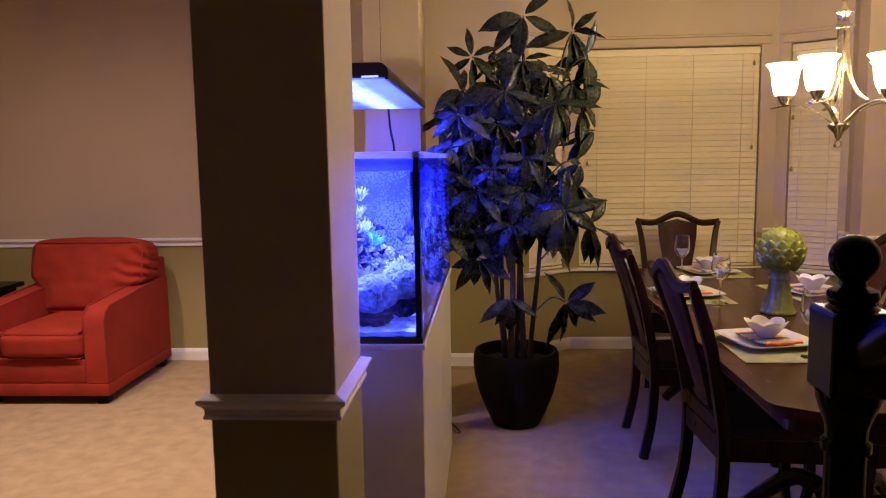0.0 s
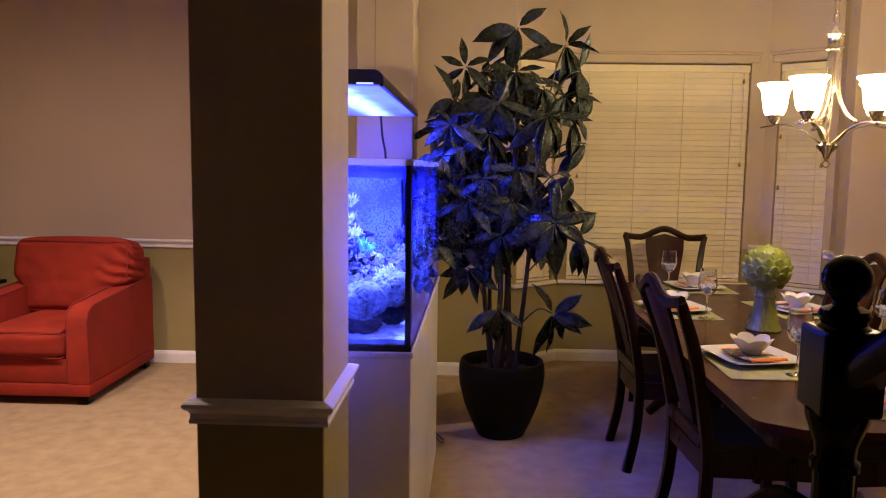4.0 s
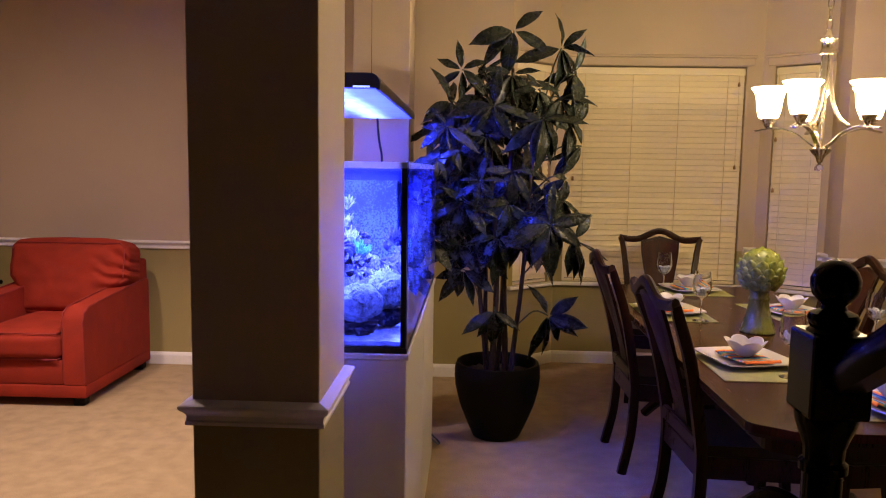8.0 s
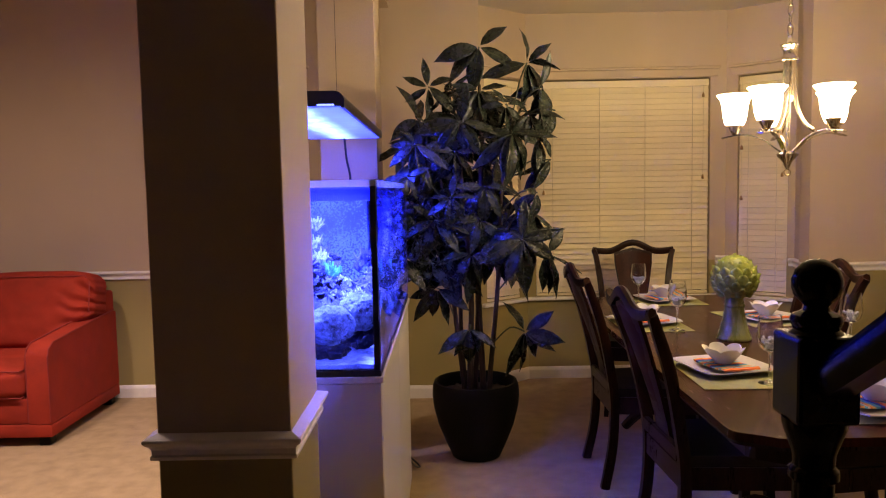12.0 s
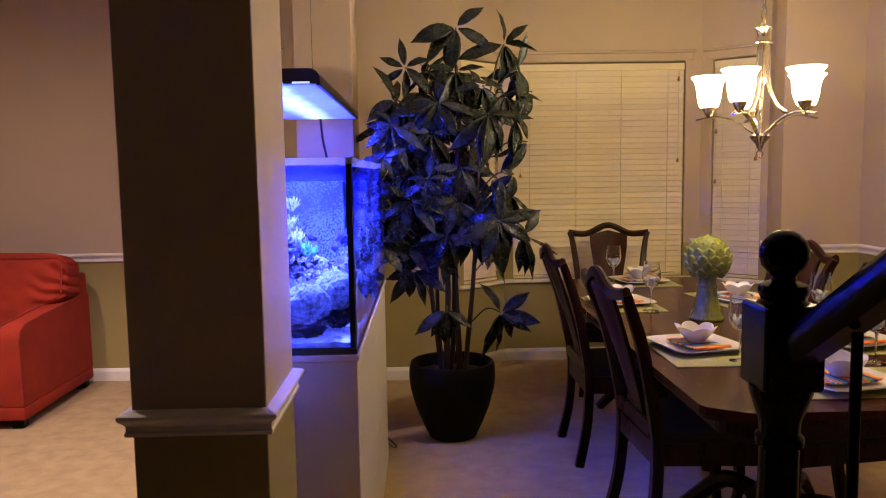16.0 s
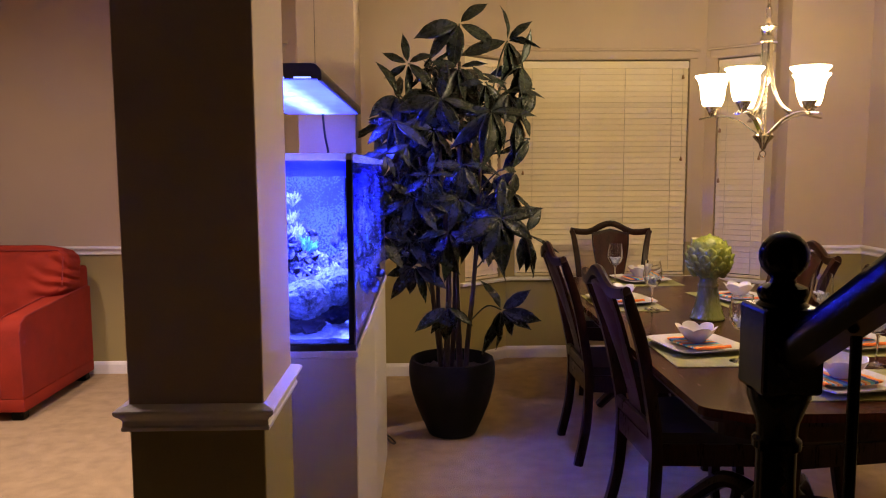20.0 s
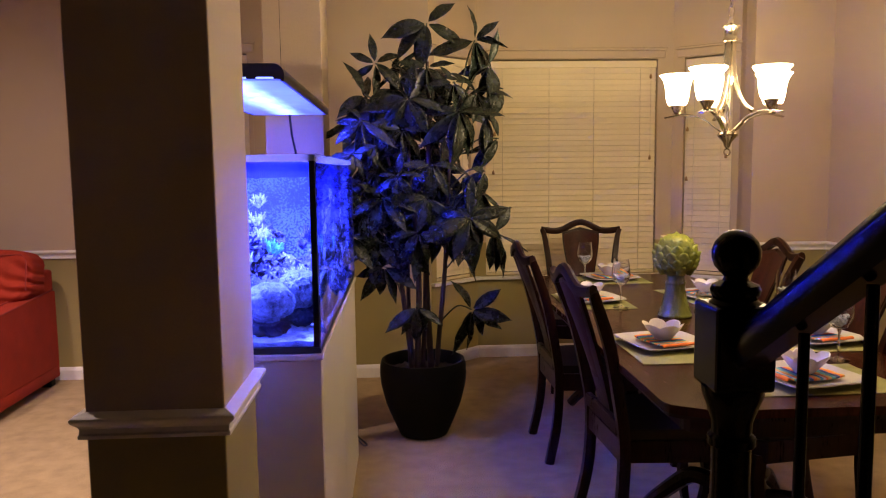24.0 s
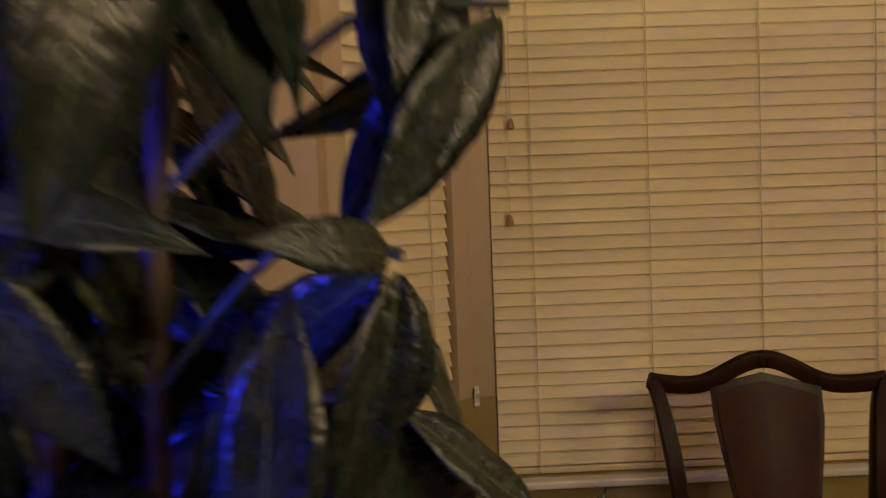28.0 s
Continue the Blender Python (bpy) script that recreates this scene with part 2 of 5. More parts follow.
def leaf_material():
    """Glossy leaf, paler along the midrib and the side veins."""
    m = mat("dark_green_leaf", (0.0115, 0.0165, 0.0125), 0.27, vary=0.35, scale=4, fine=13, bump=0.75, rand=0.45, spec=0.38)
    n, l, b = m.node_tree.nodes, m.node_tree.links, m.node_tree.nodes["Principled BSDF"]
    co, sp = n.new("ShaderNodeTexCoord"), n.new("ShaderNodeSeparateXYZ")
    l.new(co.outputs["Object"], sp.inputs[0])

    def op(kind, a, c):
        q = n.new("ShaderNodeMath")
        q.operation = kind
        for k, v in ((0, a), (1, c)):
            if isinstance(v, (int, float)):
                q.inputs[k].default_value = v
            else:
                l.new(v, q.inputs[k])
        return q.outputs[0]
    side = op("ABSOLUTE", sp.outputs["Y"], 0)
    rib = op("LESS_THAN", side, op("MULTIPLY", op("SUBTRACT", 1.05, sp.outputs["X"]), 0.0075))
    wob = n.new("ShaderNodeTexNoise")
    wob.inputs["Scale"].default_value = 5.0
    l.new(co.outputs["Object"], wob.inputs["Vector"])
    run = op("ADD", op("SUBTRACT", sp.outputs["X"], op("MULTIPLY", side, 1.1)), op("MULTIPLY", wob.outputs["Fac"], 0.07))
    wave = op("SINE", op("MULTIPLY", run, 62.0), 0)
    vein = op("MULTIPLY", op("GREATER_THAN", wave, 0.95), 0.06)
    fac = op("MAXIMUM", op("MULTIPLY", rib, 0.45), vein)
    old = b.inputs["Base Color"].links[0].from_socket
    mx = n.new("ShaderNodeMix")
    mx.data_type = "RGBA"
    l.new(fac, mx.inputs[0]), l.new(old, mx.inputs[6])
    mx.inputs[7].default_value = (0.085, 0.105, 0.050, 1)
    l.new(mx.outputs[2], b.inputs["Base Color"])
    return m


def stripe_material():
    """Woven napkin with stripes of blue, white, orange and yellow."""
    m, n, l, b = nodes_of("striped_napkin_cloth")
    co, sp, ramp = n.new("ShaderNodeTexCoord"), n.new("ShaderNodeSeparateXYZ"), n.new("ShaderNodeValToRGB")
    twice, part_of = n.new("ShaderNodeMath"), n.new("ShaderNodeMath")
    l.new(co.outputs["Generated"], sp.inputs[0]), l.new(sp.outputs["X"], twice.inputs[0])
    twice.operation, part_of.operation = "MULTIPLY", "FRACT"
    twice.inputs[1].default_value = 2.2
    l.new(twice.outputs[0], part_of.inputs[0]), l.new(part_of.outputs[0], ramp.inputs["Fac"])
    ramp.color_ramp.interpolation = "CONSTANT"
    e = ramp.color_ramp.elements
    cols = ((0.0, (0.75, 0.18, 0.03)), (0.12, (0.80, 0.42, 0.10)), (0.24, (0.10, 0.36, 0.45)), (0.36, (0.70, 0.66, 0.58)),
            (0.46, (0.76, 0.22, 0.05)), (0.54, (0.72, 0.50, 0.16)), (0.68, (0.12, 0.40, 0.48)), (0.84, (0.04, 0.07, 0.30)))
    e[0].position, e[0].color = 0, (*cols[0][1], 1)
    e[1].position, e[1].color = cols[1][0], (*cols[1][1], 1)
    for p, c in cols[2:]:
        e.new(p).color = (*c, 1)
    no, bp = n.new("ShaderNodeTexNoise"), n.new("ShaderNodeBump")
    no.inputs["Scale"].default_value = 300
    l.new(co.outputs["Object"], no.inputs["Vector"]), l.new(no.outputs["Fac"], bp.inputs["Height"])
    bp.inputs["Strength"].default_value, bp.inputs["Distance"].default_value = 0.5, 0.002
    l.new(bp.outputs["Normal"], b.inputs["Normal"]), l.new(ramp.outputs["Color"], b.inputs["Base Color"])
    b.inputs["Roughness"].default_value = 0.85
    return m


def crease(m, scale, stretch, depth):
    """Soft folds on top of the fine relief of a cloth."""
    n, l, b = m.node_tree.nodes, m.node_tree.links, m.node_tree.nodes["Principled BSDF"]
    co, mp, no, bp = n.new("ShaderNodeTexCoord"), n.new("ShaderNodeMapping"), n.new("ShaderNodeTexNoise"), n.new("ShaderNodeBump")
    mp.inputs["Scale"].default_value = stretch
    no.inputs["Scale"].default_value, no.inputs["Detail"].default_value, no.inputs["Distortion"].default_value = scale, 2, 0.2
    l.new(co.outputs["Object"], mp.inputs["Vector"]), l.new(mp.outputs["Vector"], no.inputs["Vector"])
    bp.inputs["Strength"].default_value, bp.inputs["Distance"].default_value = 0.7, depth
    l.new(no.outputs["Fac"], bp.inputs["Height"]), l.new(b.inputs["Normal"].links[0].from_socket, bp.inputs["Normal"])
    l.new(bp.outputs["Normal"], b.inputs["Normal"])


crease(M_RED, 5.0, (1.0, 1.2, 0.8), 0.016)
# Colour of the unseen hall walls, dark so that little light bounces back.
M_HALL = mat("dark_brown_unseen_hall", (0.11, 0.070, 0.058), 0.7, vary=0.1)
M_LEAF = leaf_material()
M_NAPKIN = stripe_material()


# ---- mesh helpers ----
def mesh_ob(name, bm, material, smooth=False):
    me = bpy.data.meshes.new(name)
    bmesh.ops.recalc_face_normals(bm, faces=bm.faces)
    bm.to_mesh(me)
    bm.free()
    if smooth:
        me.polygons.foreach_set("use_smooth", [True] * len(me.polygons))
        me.set_sharp_from_angle(angle=radians(40))
    me.materials.append(material)
    return new(name, me)


def part(name, bm, material, parent, label="", smooth=False):
    ob = mesh_ob(name, bm, material, smooth)
    ob.parent = parent
    if label:
        ob["label"] = label
    return ob


def empty(name, m, label, category, group="", kind=""):
    ob = new(name)
    ob.empty_display_size = 0.05
    ob.matrix_basis = m
    return tagged(ob, label, category, group, kind)


def box(bm, x0, x1, y0, y1, z0, z1, bevel=0.0, seg=1):
    r = bmesh.ops.create_cube(bm, size=1)
    vs = r["verts"]
    for v in vs:
        v.co = Vector(((x0 + x1) / 2 + v.co.x * (x1 - x0), (y0 + y1) / 2 + v.co.y * (y1 - y0), (z0 + z1) / 2 + v.co.z * (z1 - z0)))
    if bevel:
        es = list({e for v in vs for e in v.link_edges})
        r = bmesh.ops.bevel(bm, geom=es, offset=bevel, segments=seg, affect="EDGES", profile=0.5)
    return vs


def boxm(*a, **k):
    bm = bmesh.new()
    box(bm, *a, **k)
    return bm


def lathe(bm, prof, seg=24, c=(0, 0), ends=True):
    """A turned body about z from (radius, height) pairs."""
    rings = []
    for r, z in prof:
        rings.append([bm.verts.new((c[0] + r * math.cos(2 * math.pi * i / seg), c[1] + r * math.sin(2 * math.pi * i / seg), z))
                      for i in range(seg)])
    for a, b in zip(rings, rings[1:]):
        for i in range(seg):
            bm.faces.new((a[i], a[(i + 1) % seg], b[(i + 1) % seg], b[i]))
    if ends:
        bm.faces.new(rings[0]), bm.faces.new(rings[-1])
    return rings


def lathem(prof, seg=24, c=(0, 0), ends=True):
    bm = bmesh.new()
    lathe(bm, prof, seg, c, ends)
    return bm


def sweep(bm, path, prof, up=(0, 0, 1), closed=False, scale=None):
    """Carries a closed outline (side, up) along a path of points."""
    path = [Vector(p) for p in path]
    up = Vector(up)
    rings = []
    for i, p in enumerate(path):
        a = path[i - 1] if i or closed else path[0]
        b = path[(i + 1) % len(path)] if i + 1 < len(path) or closed else path[-1]
        d1, d2 = (p - a), (b - p)
        t = ((d1.normalized() if d1.length > 1e-9 else Vector()) + (d2.normalized() if d2.length > 1e-9 else Vector())).normalized()
        side = t.cross(up).normalized()
        u = side.cross(t).normalized()
        k = 1.0
        if d1.length > 1e-9 and d2.length > 1e-9:
            k = 1 / max(0.35, math.cos(d1.angle(d2) / 2))
        s = scale[i] if scale else 1
        rings.append([bm.verts.new(p + side * (x * k * s) + u * (y * s)) for x, y in prof])
    n = len(prof)
    pairs = list(zip(rings, rings[1:])) + ([(rings[-1], rings[0])] if closed else [])
    for a, b in pairs:
        for i in range(n):
            bm.faces.new((a[i], a[(i + 1) % n], b[(i + 1) % n], b[i]))
    if not closed:
        bm.faces.new(rings[0]), bm.faces.new(rings[-1])


def circle(r, n=8):
    return [(r * math.cos(2 * math.pi * i / n), r * math.sin(2 * math.pi * i / n)) for i in range(n)]


def tube(path, r, n=8, up=(0, 0.01, 1), scale=None, closed=False):
    bm = bmesh.new()
    sweep(bm, path, circle(r, n), up, closed, scale)
    return bm


def smooth_path(pts, n=6):
    """Catmull-Rom through the points."""
    pts = [Vector(p) for p in pts]
    q = [pts[0]] + pts + [pts[-1]]
    out = []
    for i in range(1, len(q) - 2):
        p0, p1, p2, p3 = q[i - 1:i + 3]
        for k in range(n):
            t = k / n
            out.append(0.5 * ((2 * p1) + (p2 - p0) * t + (2 * p0 - 5 * p1 + 4 * p2 - p3) * t * t + (3 * p1 - p0 - 3 * p2 + p3) * t ** 3))
    return out + [pts[-1]]


def plate(bm, outline, axis, a, b):
    """A flat outline given thickness between a and b along an axis (0, 1, 2)."""
    lo, hi = [], []
    for p in outline:
        for lst, w in ((lo, a), (hi, b)):
            c = list(p)
            c.insert(axis, w)
            lst.append(bm.verts.new(c))
    n = len(outline)
    for i in range(n):
        bm.faces.new((lo[i], lo[(i + 1) % n], hi[(i + 1) % n], hi[i]))
    bm.faces.new(lo), bm.faces.new(hi)


def platem(outline, axis, a, b, bevel=0.0):
    bm = bmesh.new()
    plate(bm, outline, axis, a, b)
    if bevel:
        bmesh.ops.bevel(bm, geom=[e for e in bm.edges if e.calc_face_angle(0) > 0.9], offset=bevel, segments=2, affect="EDGES")
    return bm


def structure(name, bm, material, label, smooth=False):
    return tagged(mesh_ob(name, bm, material, smooth), label, kind="structure")

# ---- plan ----
DADO = 0.885                      # the two wall colours meet under the chair rail
CEIL, CEIL_LIVING = 2.73, 3.25
BACK_LIVING = 5.45                # back wall of the living room
BACK_L, BACK_R = 5.30, 5.15       # dining room back walls either side of the bay
BAY = [(0.55, BACK_L), (0.55, 5.47), (0.92, 5.79), (2.41, 5.79), (2.79, 5.48), (2.735, BACK_R)]
JOG = -0.20                       # where the two back walls meet, behind the far column
WEST, EAST, SOUTH = -5.2, 3.28, -5.0
PIER_X0, PIER_X1 = -0.355, -0.052
HALL_X, HALL_TOP = -0.95, 5.3      # unseen hall, made high and dark to keep bounced light down


def frame_of(p, q):
    d = Vector((q[0] - p[0], q[1] - p[1]))
    return pose(p[0], p[1], 0, 0, 0, math.degrees(math.atan2(d.y, d.x))), d.length


def wall(name, p, q, top, label, holes=(), thick=0.14, two=True, ext=(0, 0), paint=None):
    """A wall seen from the right of p to q, upper paint on the wall and the darker dado as its part; holes go right through."""
    m, length = frame_of(p, q)
    up, low = bmesh.new(), bmesh.new()
    us = sorted({-ext[0], length + ext[1], *[h[0] for h in holes], *[h[1] for h in holes]})
    for a, b in zip(us, us[1:]):
        spans = [(0, top)]
        for h in holes:
            if a >= h[0] - 1e-6 and b <= h[1] + 1e-6:
                spans = [s for z0, z1 in spans for s in ((z0, h[2]), (h[3], z1)) if s[1] > s[0]]
        for z0, z1 in spans:
            for bm, c0, c1 in ((low, 0, DADO), (up, DADO, top)) if two else ((up, 0, top),):
                s0, s1 = max(z0, c0), min(z1, c1)
                if s1 - s0 > 1e-4:
                    box(bm, a, b, 0, thick, s0, s1)
    ob = structure(name, up, paint or M_TAN, label)
    ob.matrix_basis = m
    if two:
        part("dado", low, M_OLIVE, ob, "olive painted lower wall")
    else:
        low.free()
    return ob


RAIL = [(0.0, 0.0), (0.013, 0.001), (0.014, 0.009), (0.011, 0.013), (0.011, 0.024), (0.015, 0.031), (0.021, 0.036), (0.0245, 0.040), (0.0265, 0.045), (0.0255, 0.050), (0.020, 0.053),
        (0.0, 0.060)]
BASE = [(0.0, 0.0), (0.014, 0.0), (0.014, 0.066), (0.010, 0.078), (0.005, 0.088), (0.0, 0.09)]


def moulding(name, pts, prof, z, label):
    bm = bmesh.new()
    sweep(bm, [(x, y, z) for x, y in pts], prof)
    return structure(name, bm, M_TRIM, label)


# ---- structure ----
bm = boxm(WEST - 0.14, EAST + 0.14, SOUTH - 0.14, 6.1, -0.12, 0.0)
structure("floor", bm, M_CARPET, "beige cut-pile carpet, worn and slightly blotchy")
structure("ceiling_dining", boxm(PIER_X0, EAST + 0.14, 1.21, 6.1, CEIL, CEIL + 0.1), M_CEIL, "pale painted dining room ceiling")
structure("ceiling_living", boxm(WEST - 0.14, PIER_X0, 1.21, BACK_LIVING + 0.14, CEIL_LIVING, CEIL_LIVING + 0.1), M_CEIL,
          "pale painted living room ceiling")
# Unseen high hall top, added to keep bounced light off the near column.
structure("ceiling_unseen_hall", boxm(HALL_X - 0.14, 2.0, SOUTH - 0.14, 1.35, HALL_TOP, HALL_TOP + 0.1), M_CEIL, "unseen hall ceiling, set high to cut bounced light")
structure("wall_unseen_hall_upper", boxm(HALL_X, 1.86, 1.215, 1.345, CEIL + 0.103, HALL_TOP), M_HALL, "unseen dark upper hall wall that takes up bounced light")
structure("beam", boxm(PIER_X0 + 0.002, PIER_X1, 1.35, BACK_L - 0.002, 2.68, CEIL_LIVING), M_TAN, "tan painted header beam over the columns")

LW0, LW1 = -1.56, -0.69           # living room window
W0, W1 = 0.63, 2.247              # sill and head of all windows
wall("wall_north_living", (WEST, BACK_LIVING), (JOG, BACK_LIVING), CEIL_LIVING, "tan painted back wall over an olive dado",
     [(LW0 - WEST, LW1 - WEST, W0, W1)])
wall("wall_north_nook", (JOG, BACK_L), BAY[0], CEIL_LIVING, "tan painted dining room back wall over an olive dado", thick=0.29)
wall("wall_bay_return", BAY[0], BAY[1], CEIL, "tan painted return of the bay", ext=(-0.292, 0))
lb = frame_of(BAY[1], BAY[2])[1]
wall("wall_bay_west", BAY[1], BAY[2], CEIL, "tan painted angled bay wall", [(0.06, lb - 0.06, W0, W1)])
wall("wall_bay_north", BAY[2], BAY[3], CEIL, "tan painted bay wall around the main window", [(0.985 - 0.92, 2.292 - 0.92, W0, W1)])
rb = frame_of(BAY[3], BAY[4])[1]
wall("wall_bay_east", BAY[3], BAY[4], CEIL, "tan painted angled bay wall", [(0.085, 0.44, W0, W1)])
wall("wall_bay_return_east", BAY[4], BAY[5], CEIL, "tan painted return of the bay", ext=(0, -0.142))
wall("wall_north_dining", BAY[5], (EAST, BACK_R), CEIL, "tan painted dining room wall over an olive dado", ext=(0.0, 0.14))
wall("wall_east", (EAST, BACK_R), (EAST, 1.35), CEIL, "tan painted dining room side wall over an olive dado")
# Unseen walls added to keep chandelier and living room light out of the hall.
wall("wall_unseen_south_dining", (EAST, 1.35), (1.86, 1.35), CEIL, "unseen tan painted wall that keeps chandelier light off the hall", ext=(0.14, 0))
wall("wall_stair", (1.86, 1.21), (1.86, SOUTH), HALL_TOP, "unseen stair wall, dark to hold down bounced light", two=False, paint=M_HALL)
wall("wall_south", (1.86, SOUTH), (HALL_X, SOUTH), HALL_TOP, "unseen hall end wall, dark to hold down bounced light", ext=(0.14, 0.14), two=False, paint=M_HALL)
wall("wall_unseen_hall_west", (HALL_X, SOUTH), (HALL_X, 1.6), HALL_TOP, "unseen dark wall that shuts living room light out of the hall", two=False, paint=M_HALL)
wall("wall_unseen_south_living", (HALL_X - 0.142, 1.6), (WEST, 1.6), CEIL_LIVING, "unseen tan and olive wall that shuts living room light off the hall")
wall("wall_west", (WEST, 1.46), (WEST, BACK_LIVING), CEIL_LIVING, "tan painted living room side wall over an olive dado")

RZ = 0.857
moulding("chair_rail", [(WEST, BACK_LIVING), (LW0 - 0.06, BACK_LIVING)], RAIL, RZ, "white moulded chair rail")
moulding("chair_rail", [(LW1 + 0.06, BACK_LIVING), (JOG, BACK_LIVING), (JOG, BACK_L), BAY[0], BAY[1]], RAIL, RZ, "white moulded chair rail")
moulding("chair_rail", [(0.92, 5.79), (0.925, 5.79), (0.935, 5.79)], RAIL, RZ, "white moulded chair rail")
moulding("chair_rail", [(2.335, 5.79), BAY[3], (2.41 + 0.03 * 0.811, 5.79 - 0.03 * 0.585)], RAIL, RZ, "white moulded chair rail")
moulding("chair_rail", [(2.762, 5.503), BAY[4], BAY[5], (EAST, BACK_R), (EAST, 1.35), (1.86, 1.35)], RAIL, RZ, "white moulded chair rail")
moulding("baseboard", [(WEST, BACK_LIVING), (JOG, BACK_LIVING), (JOG, BACK_L), *BAY, (EAST, BACK_R), (EAST, 1.35), (1.86, 1.35)], BASE, 0, "white painted baseboard")
moulding("baseboard", [(HALL_X - 0.142, 1.6), (WEST, 1.6), (WEST, BACK_LIVING)], BASE, 0, "white painted baseboard")


def column(y0, y1):
    """A square column with two paints, a chair rail round it and a baseboard."""
    c = empty("column", pose((PIER_X0 + PIER_X1) / 2, (y0 + y1) / 2, 0), "square tan and olive painted column with a white chair rail", "column",
              "room dividing columns")
    c["kind"] = "structure"
    w, d = (PIER_X1 - PIER_X0) / 2, (y1 - y0) / 2
    part("upper_shaft", boxm(-w, w, -d, d, DADO, 2.68, bevel=0.004, seg=2), M_TAN, c)
    part("lower_shaft", boxm(-w, w, -d, d, 0, DADO, bevel=0.004, seg=2), M_OLIVE, c, "olive painted lower shaft")
    ring = [(-w, -d), (-w, d), (w, d), (w, -d)][::-1]
    for nm, prof, z in (("chair_rail", [(x, y) for x, y in RAIL], RZ), ("baseboard", BASE, 0.0)):
        bm = bmesh.new()
        sweep(bm, [(x, y, z) for x, y in ring], prof, closed=True)
        part(nm, bm, M_TRIM, c, "white moulded " + nm.replace("_", " "))


column(1.782, 2.125)
column(4.16, 4.50)


# ---- windows ----
def window(name, m, w, z0, z1, apron=True):
    """Cased opening at the origin of m: x along the wall, y outwards."""
    c = empty(name, m, "cased window with a painted sill, closed blind in front of dark glass", "window", kind="structure")
    part("window_pane", boxm(0.0, w, 0.10, 0.106, z0, z1), M_NIGHT, c, "dark pane at night")
    for a, b in ((0.0, 0.03), (w - 0.03, w)):
        part("window_frame", boxm(a, b, 0.085, 0.099, z0, z1, bevel=0.002), M_TRIM, c)
    part("meeting_rail", boxm(0.03, w - 0.03, 0.085, 0.099, (z0 + z1) / 2 - 0.02, (z0 + z1) / 2 + 0.02, bevel=0.002), M_TRIM, c)
    part("head_casing", boxm(-0.05, w + 0.05, -0.018, -0.002, z1 + 0.004, z1 + 0.06, bevel=0.004), M_TAN, c, "tan painted head casing")
    part("head_cap", boxm(-0.065, w + 0.065, -0.032, -0.002, z1 + 0.06, z1 + 0.078, bevel=0.004), M_TAN, c, "tan painted cap moulding")
    part("window_sill", boxm(-0.06, w + 0.06, -0.045, 0.08, z0 - 0.026, z0 - 0.002, bevel=0.006, seg=2), M_TRIM, c, "white painted sill")
    return c


SLATS = {}


def blind(m, w, z0, z1, tassels):
    """Closed slatted blind hung inside an opening of width w."""
    b = empty("window_blind", m, "closed cream faux-wood slatted blind", "blind", "window blinds")
    part("head_rail", boxm(0.004, w - 0.004, 0.016, 0.05, z1 - 0.062, z1 - 0.010, bevel=0.003), M_SLAT, b, "flat cream head rail")
    key = round(w, 3)
    if key not in SLATS:
        bm = boxm(0.006, w - 0.006, -0.0015, 0.0015, -0.025, 0.025, bevel=0.001)
        for v in bm.verts:
            v.co.y += 0.0035 * (1 - (v.co.z / 0.025) ** 2)
        SLATS[key] = bpy.data.meshes.new("slat")
        bm.to_mesh(SLATS[key]), bm.free()
        SLATS[key].materials.append(M_SLAT)
    pitch = 0.0412
    n = int((z1 - 0.062 - z0 - 0.02) / pitch)
    for i in range(n):
        s = new("slat", SLATS[key])
        s.parent = b
        s.matrix_basis = pose(0, 0.028, z1 - 0.062 - (i + 0.5) * pitch + random.uniform(-0.0012, 0.0012), -19 + random.uniform(-1.8, 1.8), random.uniform(-0.08, 0.08), 0)
    part("bottom_rail", boxm(0.006, w - 0.006, 0.016, 0.042, z0 + 0.002, z0 + 0.022, bevel=0.003), M_SLAT, b)
    for k in ([0.10, 0.37, 0.63, 0.90] if w > 0.8 else [0.22, 0.78]):
        part("ladder_cord", boxm(k * w - 0.0012, k * w + 0.0012, 0.006, 0.009, z0 + 0.01, z1 - 0.06), M_CORD, b)
    for u, zt in tassels:
        cord = part("pull_cord", boxm(u - 0.001, u + 0.001, 0.0, 0.002, zt + 0.01, z1 - 0.06), M_CORD, b)
        part("tassel", lathem([(0.003, zt + 0.016), (0.007, zt + 0.01), (0.011, zt - 0.006), (0.011, zt - 0.014), (0.004, zt - 0.018)], 10, (u, 0.001)),
             M_KNOB, cord, "turned wooden tassel", True)
    return b


m = pose(LW0, BACK_LIVING, 0)
window("window_1", m, LW1 - LW0, W0, W1)
blind(m, LW1 - LW0, W0, W1, [(0.9, 1.5)])
m = frame_of(BAY[1], BAY[2])[0] @ pose(0.06, 0, 0)
window("window_2", m, lb - 0.12, W0, W1)
blind(m, lb - 0.12, W0, W1, [(0.06, 1.6)])
m = pose(0.985, 5.79, 0)
window("window_3", m, 1.307, W0, W1)
blind(m, 1.307, W0, W1, [(0.072, 1.70), (0.062, 1.415), (1.255, 1.515), (1.255, 2.12)])
m = frame_of(BAY[3], BAY[4])[0] @ pose(0.085, 0, 0)
window("window_4", m, 0.355, W0, W1)
blind(m, 0.355, W0, W1, [(0.03, 1.72), (0.03, 1.35), (0.315, 1.515), (0.315, 2.12)])


